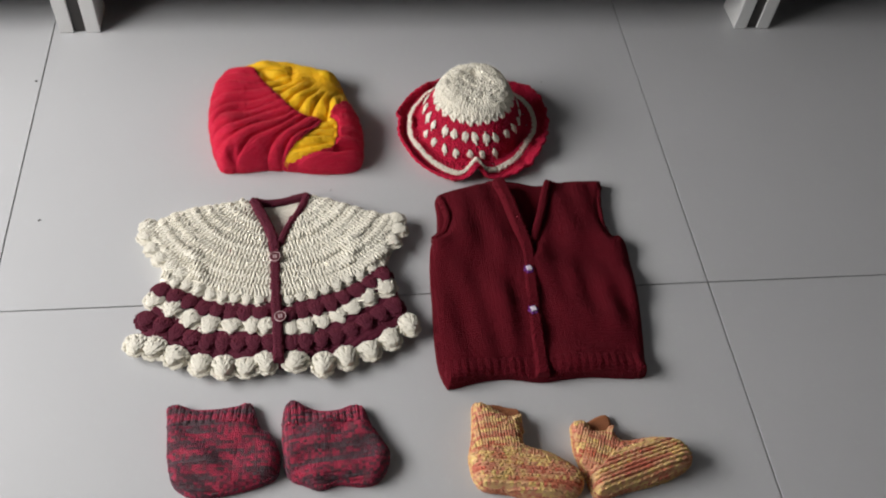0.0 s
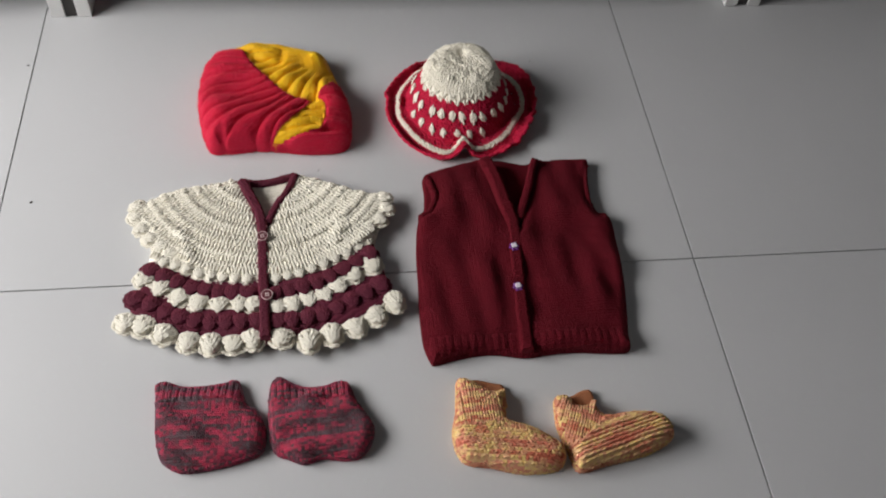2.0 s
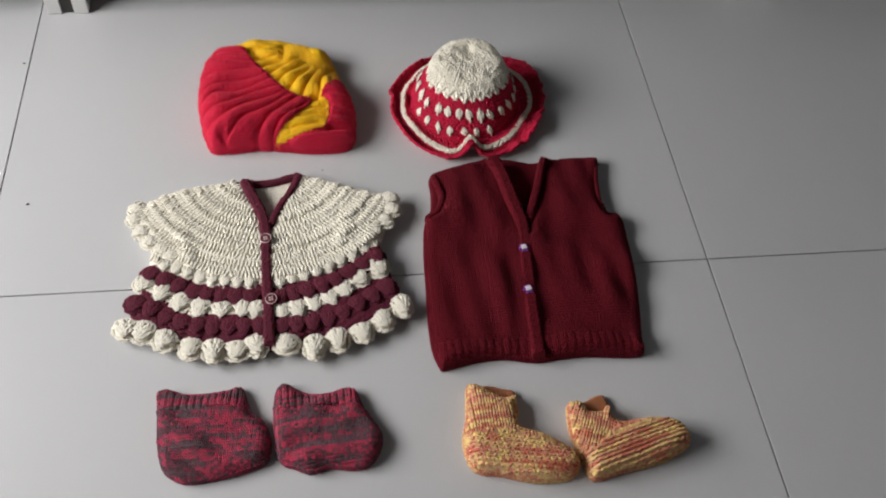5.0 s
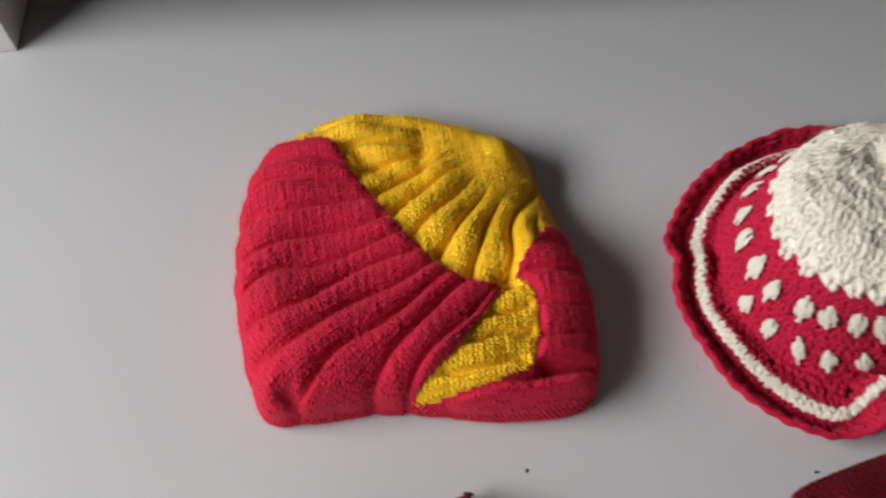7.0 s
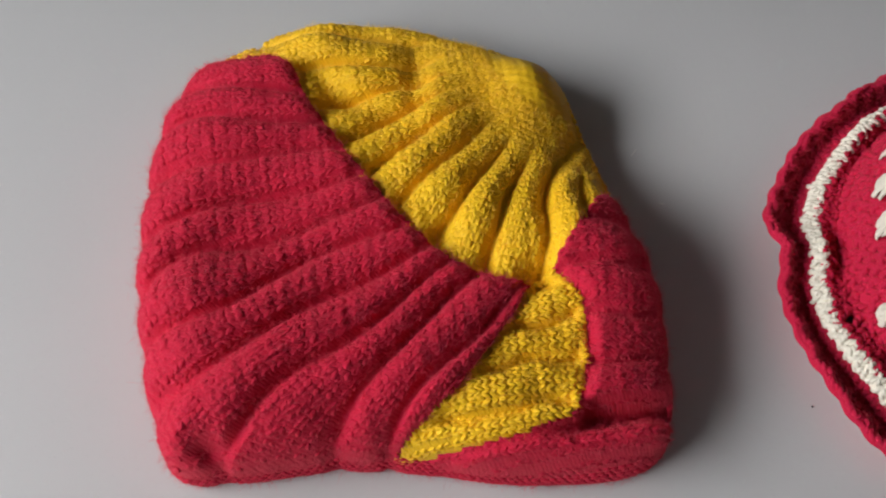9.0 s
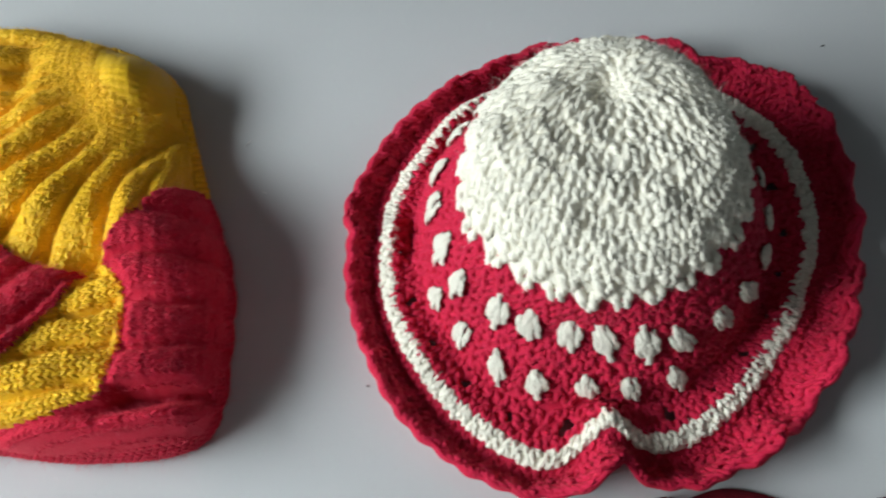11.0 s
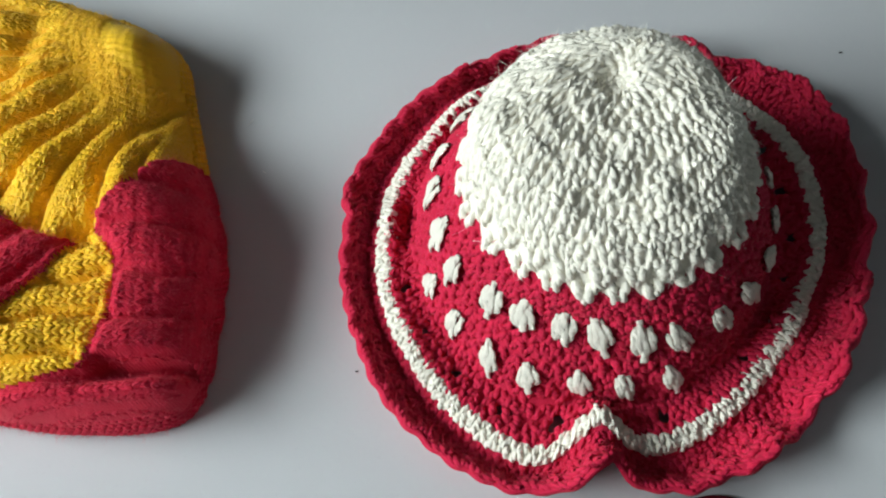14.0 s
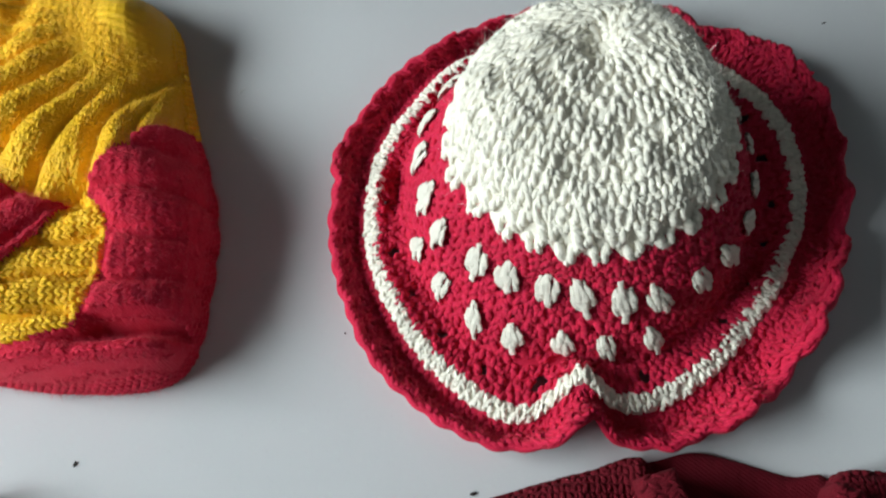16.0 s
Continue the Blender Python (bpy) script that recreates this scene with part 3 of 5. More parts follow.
KNOT = (-0.440, 0.236)


def fan_angle(x, y):
    a = np.degrees(np.arctan2(y - FAN[1], x - FAN[0])) % 360
    return a + 1.2 * wob(x, y, 0.06, 4)


def ridge(p):
    f = p % 1 - 0.5
    return 0.62 * (1 - np.exp(-(f / 0.11) ** 2)) + 0.38 * np.cos(np.pi * (np.abs(f) - 0.5)) ** 2


def ribs_at(x, y):
    """The ribs of the cap's four wraps, each in its own direction."""
    in_red = inside(red_left, x, y)
    in_top = inside(yellow_top, x, y)
    in_low = inside(yellow_low, x, y)
    r_fan = np.hypot(x - FAN[0], y - FAN[1])
    red = 0.0070 * (ridge(fan_angle(x, y) / 6.3) - 0.7) * soft((r_fan - 0.05) / 0.06)
    r_k = np.hypot(x - KNOT[0], y - KNOT[1])
    du = nearest(CAP_U, x, y, False)[0]
    r_top = np.hypot(x - TOP_FAN[0], y - TOP_FAN[1])
    a_top = np.degrees(np.arctan2(y - TOP_FAN[1], x - TOP_FAN[0])) % 360 + 1.5 * wob(x, y, 0.05, 5)
    top = 0.0070 * (ridge(a_top / 10.5) - 0.75) * soft((r_top - 0.03) / 0.04) * (1 - soft((du - 0.034) / 0.030)) * soft(du / 0.003)
    low = 0.0052 * (ridge((y - 0.10 * (x + 0.43) + 0.0018 * wob(x, y, 0.03, 9)) / 0.0150) - 0.8)
    side = 0.0052 * (ridge((y - 0.12 * (x + 0.43) + 0.0015 * wob(x, y, 0.04, 8)) / 0.0172) - 0.8)
    return np.where(in_red, red, np.where(in_top, top, np.where(in_low, low, side))), in_red, in_top, in_low, r_k


def hump_of(t, at, wide):
    return np.exp(-((t - at) / wide) ** 2)


def cap_shape(x, y, d):
    up = np.clip((y - 0.18) / 0.2, 0, 1)
    tall = 0.041 - 0.012 * up + 0.0035 * wob(x, y, 0.09, 1)
    h = 0.006 + (tall - 0.006) * rim(d, 0.026 + 0.01 * up)
    rib, in_red, in_top, in_low, r_k = ribs_at(x, y)
    du = nearest(CAP_U, x, y, False)[0]
    dl = nearest(CAP_L, x, y, False)[0]
    dr = np.minimum(nearest(CAP_R, x, y, False)[0], nearest(CAP_B, x, y, False)[0])
    h = h + rib * np.maximum(soft(d / 0.008), 0.45) * soft(np.where(in_top, 1.0, np.minimum(np.minimum(dl, dr), du + 0.001)) / 0.004)
    lap = np.where(in_red, 0.0030 * soft(du / 0.006) + 0.0025 * soft(dl / 0.005), np.where(in_top, 0.0030 * soft(du / 0.02), np.where(in_low, 0.001 * soft(dl / 0.01), 0.0045 * soft(dr / 0.005))))
    h = h + lap - 0.0035
    fold = 0.0022 * wob(x, y, 0.045, 12) - 0.0048 * np.exp(-((y - 0.333 + 0.55 * (x + 0.511)) / 0.007) ** 2) * hump_of(x, -0.511, 0.022)
    fold = fold - 0.0040 * np.exp(-((x + 0.4785) / 0.0055) ** 2) * hump_of(y, 0.338, 0.020) + 0.0050 * hump_of(np.hypot(x + 0.438, y - 0.334), 0, 0.016) - 0.0035 * np.exp(-((x + 0.423 - 0.5 * (y - 0.30)) / 0.004) ** 2) * hump_of(y, 0.305, 0.025)
    h = h + np.where(in_top, fold * soft(du / 0.012), 0)
    by = 0.1835 + 0.12 * np.clip(x + 0.43, 0, 1)
    brim = np.where(in_red | in_low | in_top, 0, soft((0.208 - y) / 0.012) * soft(dr / 0.006))
    roll = 0.008 * np.exp(-((y - by - 0.005) / 0.005) ** 2) - 0.014 * np.exp(-((y - by - 0.016) / 0.004) ** 2) * soft((x + 0.475) / 0.03)
    h = h * (1 - 0.25 * brim) + roll * brim
    h = h - 0.006 * np.exp(-(np.hypot(x + 0.440, y - 0.249) / 0.006) ** 2)
    h = h - 0.008 * np.exp(-(np.hypot((x + 0.551) / 1.5, y - 0.1935) / 0.0035) ** 2)
    su, sv = cap_red_uv(x, y)
    tu, tv = cap_top_uv(x, y)
    lu, lv = cap_low_uv(x, y)
    st = np.where(in_red, knit_relief(su, sv), np.where(in_top, knit_relief(tu, tv), knit_relief(lu, lv)))
    return np.maximum(h, 0.002) + (0.00012 * (st - 0.4) + 0.00028 * wob(x, y, 0.0045, 14) + 0.0002 * wob(x, y, 0.0028, 15)) * np.maximum(soft(d / 0.008), 0.4)


cap_red_uv = polar_uv(*FAN, 0.0030, 0.0025, 0.14)
cap_top_uv = polar_uv(*TOP_FAN, 0.0029, 0.0025, 0.09)
cap_low_uv = lambda x, y: ((y - 0.10 * (x + 0.43)) / 0.0029, x / 0.0026)
out = CAP_FLAT - CAP_FLAT.mean(0)
out /= np.linalg.norm(out, axis=1)[:, None]
CAP = CAP_FLAT + out * (0.0004 + 0.25 * ribs_at(CAP_FLAT[:, 0] * 0.97 - 0.0147, CAP_FLAT[:, 1] * 0.97 + 0.0081)[0])[:, None]
cap = thing("turban_cap", "red and yellow ribbed knitted baby turban cap lying flat", "hat", (-0.49, 0.27, 0))
cloth("cap", CAP, 0.0008, cap_shape, [
    ("yellow_crown_wrap", lambda x, y: inside(yellow_top, x, y), yellow_wool, cap_top_uv, "yellow ribbed wrap over the crown"),
    ("yellow_front_wrap", lambda x, y: inside(yellow_low, x, y), yellow_wool, cap_low_uv, "yellow ribbed wrap crossing beneath the red one"),
    ("red_front_wrap", lambda x, y: inside(red_left, x, y) | (np.minimum(nearest(CAP_U, x, y, False)[0], nearest(CAP_L, x, y, False)[0]) < 0.0018), red_wool, cap_red_uv, "red fan-ribbed wrap folded across the front"),
    ("red_side", None, red_wool, cap_low_uv, "red ribbed side with rolled edge")], cap)
low_i = grid_points(CAP, 0.0026, 0.0029, 0)
low_pts = (low_i[0], low_i[1] + 0.10 * (low_i[0] + 0.43), np.full(len(low_i[0]), 0.1), low_i[4], low_i[3], np.full(len(low_i[0]), 0.0029))
cap_yellow = [stitch_layer("crown_stitch_layer", cap, CAP, cap_shape, polar_points(TOP_FAN, 0.0029, 0.0026, 0.09, 0, 360, 0.008, 0.22), lambda x, y: inside(yellow_top, x, y), yellow_wool, 0.0026, 0.0006, "vee", 401)]
cap_yellow.append(stitch_layer("yellow_stitch_layer", cap, CAP, cap_shape, low_pts, lambda x, y: inside(yellow_low, x, y), yellow_wool, 0.0026, 0.0009, "vee", 402))
cap_red = [stitch_layer("red_stitch_layer", cap, CAP, cap_shape, polar_points(FAN, 0.0030, 0.0026, 0.14, 160, 250, 0.05, 0.26), lambda x, y: inside(red_left, x, y), red_wool, 0.0026, 0.0006, "vee", 403)]
cap_red.append(stitch_layer("side_stitch_layer", cap, CAP, cap_shape, low_pts, lambda x, y: ~(inside(red_left, x, y) | inside(yellow_top, x, y) | inside(yellow_low, x, y)), red_wool, 0.0026, 0.0006, "vee", 404))
cap_rim = [(0.0012, 0.0004, 0), (0.0036, 0, 0.15), (0.0060, 0.0001, 0.3), (0.0086, 0.0004, 0.5), (0.0114, 0.0010, 0.7), (0.0142, 0.0018, 0.9)]
cap_red.append(rim_stitches(cap, CAP, cap_rim, red_wool, 0.0029, 0.0009, 405, lambda x, y: ~inside(yellow_top, x, y), shape=cap_shape))
rim_stitches(cap, CAP, cap_rim, yellow_wool, 0.0029, 0.0009, 406, lambda x, y: inside(yellow_top, x, y), shape=cap_shape)
fuzz(cap, cap_yellow, 26000, 0.0036, yellow_fibre, 21, "yellow_fuzz")
fuzz(cap, cap_red, 120000, 0.0042, red_fibre, 22, "red_fuzz", 0.00003)
fuzz(cap, cap_red, 8000, 0.008, red_fibre, 23, "long_red_fuzz", 0.000035)
cap.location, cap.scale = (-0.4890, 0.2710, 0), (1.0, 0.984, 1)


# ---- crocheted sun hat ----
HAT = np.array((-0.248, 0.258))
# the hat's levels from the tip to the rim: metres along the cloth, shift of the centre, then height and radius in mm, the same all round or at angles
S_CROWN, S_DOT, S_DOT2, S_FLAT, S_RING, S_TROUGH, S_MAX = 0.068, 0.087, 0.107, 0.113, 0.126, 0.134, 0.142
LEVELS = [
    (0.0, (5, 31), 71.0, [(0, 0.0)]),
    (0.016, (5, 28), 71.5, [(0, 15.5)]),
    (0.032, (2, 19), 70.5, [(0, 30.0), (90, 27.0), (180, 30.0), (-90, 31.0)]),
    (0.050, (-1, 9), 64.5, [(0, 42.0), (60, 46.0), (120, 45.0), (180, 45.0), (-140, 41.0), (-90, 41.0), (-45, 41.0)]),
    (S_CROWN, (0, 0), 50.5, [(5, 49), (21, 50), (46, 54), (63, 57), (86, 58), (101, 57), (127, 56), (144, 56), (167, 54), (-168, 52.5), (-154, 49.5), (-141, 47), (-126, 45), (-110, 43.5), (-94, 43), (-75, 43.5), (-61, 44), (-43, 45), (-30, 47), (-16, 48)]),
    (S_DOT, (0, 0), 33.5, [(0, 57), (30, 58), (60, 61), (90, 63), (120, 62), (145, 63), (167, 63), (179, 61), (-168, 59.5), (-155, 59), (-141, 54), (-128, 51), (-112, 48.5), (-97, 48), (-81, 51), (-65, 54), (-51, 55.5), (-30, 57)]),
    (S_DOT2, (0, 0), 15.0, [(0, 62), (30, 65), (60, 69), (90, 71), (120, 70), (150, 70), (180, 69), (-160, 67), (-141, 66), (-127, 66.5), (-114, 64.5), (-101, 61), (-86, 61.5), (-72, 62), (-50, 62), (-20, 61)]),
    (S_FLAT, (0, 0), 8.0, [(0, 67), (30, 70), (60, 73), (90, 74), (120, 73), (150, 73), (180, 73), (-160, 72), (-141, 72), (-127, 73), (-114, 73), (-101, 66), (-93, 63.5), (-86, 66), (-72, 67), (-50, 66), (-20, 66)]),
    (S_RING, (0, 0), 8.5, [(7, 85.5), (20, 88), (32, 87), (44, 85.5), (65, 82), (90, 80), (120, 79), (145, 80), (155, 82), (168, 83), (175, 82), (-174, 83.5), (-165, 85), (-152, 84.5), (-137, 86), (-128, 87), (-117, 89), (-110, 90), (-105, 88), (-101, 81), (-95.5, 73), (-91, 74.5), (-86, 80), (-79, 82.5), (-70, 81), (-62, 79.5), (-49, 77), (-39, 76), (-29, 76.5), (-17, 78), (-8, 82)]),
    (S_TROUGH, (0, 0), 3.0, [(10, 93), (30, 98), (45, 95), (65, 88), (90, 86), (120, 85), (145, 88), (168, 91), (175, 88.5), (-174, 91), (-152, 92), (-128, 95), (-110, 96), (-101, 90), (-93, 80), (-86, 88), (-79, 90), (-62, 89.5), (-40, 87), (-17, 87.5)]),
    (S_MAX, (0, 0), 11.5, [(8, 102), (16, 106), (29, 109), (40, 109), (48, 104), (55, 96), (64, 95), (90, 93.5), (102, 93), (116, 91), (132, 91), (144, 95), (156, 97), (167, 100.5), (171, 100), (175.5, 95.5), (-175, 98.5), (-166, 99), (-153, 100), (-142, 102.5), (-129, 102.5), (-116, 102.5), (-108, 101), (-101, 98.5), (-96.5, 94), (-93, 89), (-91, 86.5), (-89, 90), (-85, 95.5), (-79, 98), (-72, 99), (-57, 100), (-45, 98.5), (-33, 97.5), (-20, 97), (-10, 99.5)]),
]


def ring_table(stops):
    """A closed curve through values given at angles, one value a degree."""
    at = np.array(sorted(stops), dtype=float)
    a = np.concatenate([at[:, 0] - 360, at[:, 0], at[:, 0] + 360])
    fine = np.interp(np.arange(-190.0, 191.0), a, np.tile(at[:, 1], 3)) / 1000
    k = np.exp(-np.linspace(-1.5, 1.5, 7) ** 2)
    return np.convolve(fine, k / k.sum(), "same")[10:371]


LEVEL_S = np.array([lv[0] for lv in LEVELS])
LEVEL_Z = np.array([lv[2] for lv in LEVELS]) / 1000
LEVEL_X = np.array([lv[1][0] for lv in LEVELS]) / 1000
LEVEL_Y = np.array([lv[1][1] for lv in LEVELS]) / 1000
LEVEL_R = np.stack([ring_table(lv[3]) for lv in LEVELS])


def between(s, column):
    """A smooth, not overshooting curve through the levels at s; column(k): values at level k."""
    k = np.clip(np.searchsorted(LEVEL_S, s, side="right") - 1, 0, len(LEVEL_S) - 2)
    h = LEVEL_S[k + 1] - LEVEL_S[k]
    f = (s - LEVEL_S[k]) / h
    a, b = column(k), column(k + 1)
    k0, k3 = np.maximum(k - 1, 0), np.minimum(k + 2, len(LEVEL_S) - 1)
    m0 = (b - column(k0)) / (LEVEL_S[k + 1] - LEVEL_S[k0]) * h * 0.85
    m1 = (column(k3) - a) / (LEVEL_S[k3] - LEVEL_S[k]) * h * 0.85
    return (2 * f ** 3 - 3 * f ** 2 + 1) * a + (f ** 3 - 2 * f ** 2 + f) * m0 + (3 * f ** 2 - 2 * f ** 3) * b + (f ** 3 - f ** 2) * m1


def hump(t, at, wide):
    return np.exp(-(((t - at + 180) % 360 - 180) / wide) ** 2)


def hat_point(t, s, lift=0.0):
    """The hat's surface at the angle t (degrees) and s metres along it from the tip."""
    t, s = np.asarray(t, dtype=float), np.asarray(s, dtype=float)
    deg = (t + 180) % 360
    i = np.floor(deg).astype(int)
    f = deg - i
    r = between(s, lambda k: LEVEL_R[k, i] * (1 - f) + LEVEL_R[k, i + 1] * f)
    r = np.where(s < 0.016, s * LEVEL_R[1, 0] / 0.016, r)
    r = r - 0.0014 * soft(s / 0.03)
    z = between(s, lambda k: LEVEL_Z[k]) - 0.0006
    a = np.radians(t)
    brim = soft((s - S_FLAT) / 0.012)
    edge = soft((s - S_RING - 0.002) / 0.010)
    wave = 0.0135 * hump(t, -94, 7) + 0.006 * hump(t, 176, 7) + 0.002 * hump(t, 33, 16) + 0.006 * hump(t, 66, 9) + 0.005 * hump(t, 130, 14) + 0.006 * hump(t, -30, 9) + 0.003 * hump(t, -150, 14)
    roll = 0.004 * hump(t, -57, 7) + 0.005 * hump(t, -38, 7) + 0.004 * hump(t, -18, 7) + 0.003 * hump(t, 2, 8) + 0.002 * hump(t, 22, 8) - 0.003 * hump(t, -47, 5) - 0.003 * hump(t, -8, 5)
    z = z + brim * wave + edge * roll
    r = r + edge * 0.0011 * np.sin(a * 29 + 1.3) * (0.5 + 0.5 * np.cos(a)) + 0.0005 * np.sin(a * 61) * edge
    z = z + 0.003 * np.cos(a) * np.exp(-((s - S_CROWN) / 0.02) ** 2)
    x = HAT[0] + between(s, lambda k: LEVEL_X[k]) + r * np.cos(a)
    y = HAT[1] + between(s, lambda k: LEVEL_Y[k]) + r * np.sin(a)
    dome = soft((S_CROWN + 0.005 - s) / 0.03)
    z = z + dome * (0.0016 * wob(x, y, 0.05, 31) + 0.0009 * wob(x, y, 0.02, 32))
    z = z - 0.0055 * np.exp(-(np.hypot(x + 0.2475, y - 0.288) / 0.0075) ** 2) * dome - 0.003 * np.exp(-(np.hypot((x + 0.222) / 1.6, y - 0.283) / 0.007) ** 2) * dome
    return x, y, np.maximum(z, 0.0030) + lift


NT, NS = 560, 190
tt = np.linspace(-180, 180, NT, endpoint=False)
ss = np.linspace(0.0004, S_MAX, NS)
T, S = np.meshgrid(tt, ss, indexing="ij")
hx, hy, hz = hat_point(T, S)
RROW = 0.0042
RU, RV = T / 360 * 128, S / RROW
HU, HV = T / 360 * 60, S / 0.0058
NSC = 24
zig_of = lambda t: S_CROWN - 0.0035 + 0.0026 * np.cos(np.radians((t + 95) * NSC))
hat = thing("sun_hat", "cream and red crocheted baby sun hat with a wavy brim", "hat", (HAT[0], HAT[1], 0))
ids = np.arange(NT * NS).reshape(NT, NS)
quads = np.stack([ids[:, :-1], ids[:, 1:], np.roll(ids, -1, 0)[:, 1:], np.roll(ids, -1, 0)[:, :-1]], -1)
ct, cs = T[:, :-1] + 180 / NT, S[:, :-1] + S_MAX / NS / 2


def lace_gap(t, s):
    """The holes of the open crochet: one beside each bobble, and a row inside the pale ring."""
    def holes(n, shift, at, r, wide, tall):
        d = ((t / 360 * n + shift) % 1 - 0.5) * 2 * np.pi / n * r
        return np.hypot(d / wide, (s - at) / tall) < 1
    return holes(NSC, 0.0, S_DOT + 0.0068, 0.056, 0.0017, 0.0014) | holes(NSC, 0.5, S_FLAT + 0.0050, 0.074, 0.0024, 0.0021) | holes(NSC, 0.5, S_DOT2 - 0.0070, 0.060, 0.0012, 0.0012)


crown_cells = cs < zig_of(ct)
zr = 0.0004 * np.sin(np.radians(ct) * 96)
ring_cells = np.abs(cs - S_RING + zr) < 0.0030
edge_cells = (cs > S_RING) & ~ring_cells
band_cells = ~crown_cells & ~ring_cells & ~edge_cells & ~lace_gap(ct, cs)
hat_parts = []
for nm, mask, material, U, V, label in (("crown", crown_cells, cream_wool, HU, HV, "cream crocheted crown with a scalloped edge"), ("red_band", band_cells, crochet_red, RU, RV, "red open crochet band"), ("white_ring", ring_cells, cream_wool, RU, RV, "cream crochet ring on the brim"), ("brim_edge", edge_cells, crochet_red, RU, RV, "red wavy edge of the brim")):
    q = quads[mask]
    used = np.unique(q)
    back = np.full(NT * NS, -1)
    back[used] = np.arange(len(used))
    verts = np.stack([hx.ravel()[used], hy.ravel()[used], hz.ravel()[used]], 1)
    me = mesh_of(nm, verts, back[q], material, np.stack([U.ravel()[used], V.ravel()[used]], 1))
    ob = part(nm, me, material, hat, label)
    hat_parts.append(ob)
    skin = ob.modifiers.new("thickness", "SOLIDIFY")
    skin.thickness, skin.offset = 0.0022, -1.0


def puff_mesh(name, material, seed=0):
    """A crocheted shell, one unit across: a round body under lengths of yarn that fan out from its foot and curl in at its rim."""
    r = np.random.RandomState(seed + 100)
    p, u, v, n, w, l, h = [], [], [], [], [], [], []
    for q, m, long in ((0.26, 4, 0.46), (0.55, 6, 0.52), (0.84, 8, 0.42)):
        for i in range(m):
            a = ((i + r.uniform(0.35, 0.65)) / m - 0.5) * 2.0
            x, y = math.sin(a) * q * 0.60, -0.48 + math.cos(a * 0.8) * q
            f2 = min(0.92, (x / 0.52) ** 2 + (y / 0.52) ** 2)
            nz = Vector((x * 1.2, y * 1.2, 0.5)).normalized()
            t = Vector((math.sin(a * 0.9 + r.uniform(-0.2, 0.2)), math.cos(a * 0.9), 0))
            t = (t - nz * t.dot(nz)).normalized()
            p.append((x, y, math.sqrt(1 - f2) * 0.74)), v.append(tuple(t)), u.append(tuple(t.cross(nz))), n.append(tuple(nz))
            w.append(0.20), l.append(long), h.append(0.05)
    for i in range(10):
        a = (i + r.uniform(-0.2, 0.2)) / 10 * 2 * math.pi
        x, y = 0.45 * math.cos(a), 0.45 * math.sin(a)
        p.append((x, y, 0.22 + r.uniform(-0.08, 0.1))), v.append((-math.sin(a), math.cos(a), 0)), u.append((0, 0, 1)), n.append((math.cos(a), math.sin(a), 0))
        w.append(0.22), l.append(0.36), h.append(0.05)
    strands = yarn_mesh("strands", p, u, v, n, w, l, h, material, 0.16, seed)
    body = lobe_mesh("body", [(0, 0, 0)], [(1, 0, 0)], [(0, 1, 0)], [(0, 0, 1)], 1.0, 1.0, 0.72, material, 0.0, seed)
    both = bmesh.new()
    both.from_mesh(body)
    both.from_mesh(strands)
    me = bpy.data.meshes.new(name)
    both.to_mesh(me)
    both.free()
    me.materials.append(material)
    bpy.data.meshes.remove(body), bpy.data.meshes.remove(strands)
    return me


def hat_frame(t, s):
    """Points of the hat with the directions round it, up it and out of it."""
    p = np.stack(hat_point(t, s), -1)
    u = np.stack(hat_point(t + 0.6, s), -1) - p
    v = p - np.stack(hat_point(t, s + 0.0015), -1)
    u /= np.linalg.norm(u, axis=-1)[:, None]
    v /= np.linalg.norm(v, axis=-1)[:, None]
    n = np.cross(u, v)
    n /= np.linalg.norm(n, axis=-1)[:, None]
    side = n[:, 0] * np.cos(np.radians(t)) + n[:, 1] * np.sin(np.radians(t)) + 0.6 * n[:, 2]
    return p, u, v, n * np.where(side < 0, -1, 1)[:, None]


def hat_rows(name, s_list, pitch, w, l, h, material, lean, seed, even=None, skip=None, spread=0.24, wander=0.0, turn=0.0, arch=0.5):
    """Rounds of crochet: two leaning strands of yarn to a stitch."""
    r = np.random.RandomState(seed)
    ts, sl, side = [], [], []
    for k, s in enumerate(s_list):
        x, y, z = hat_point(np.arange(-180.0, 181.0, 4), np.full(91, s))
        n = even or max(5, int(np.hypot(np.diff(x), np.diff(y)).sum() / pitch))
        t = (np.arange(n) + 0.5 * (k % 2) + r.uniform(-0.16, 0.16, n) * (0.3 if even else 1)) * 360 / n - 180 + turn
        drift = wander * np.sin(np.radians(t * 3) + k * 1.7)
        for q in (-1, 1):
            ts.append(t + q * spread * 360 / n), sl.append(s + drift + r.normal(size=n) * 0.0005), side.append(np.full(n, q))
    t, s, q = np.concatenate(ts), np.concatenate(sl), np.concatenate(side)
    if skip is not None:
        ok = ~skip(t, s)
        t, s, q = t[ok], s[ok], q[ok]
    p, u, v, n = hat_frame(t, s)
    a = (lean * q)[:, None]
    u, v = u * np.cos(a) + v * np.sin(a), v * np.cos(a) - u * np.sin(a)
    me = yarn_mesh(name, p - n * 0.0005, u, v, n, w, l, h, material, 0.10, seed, arch=arch)
    ob = part(name, me, material, hat)
    hat_parts.append(ob)
    return tagged(ob, kind="stuff")


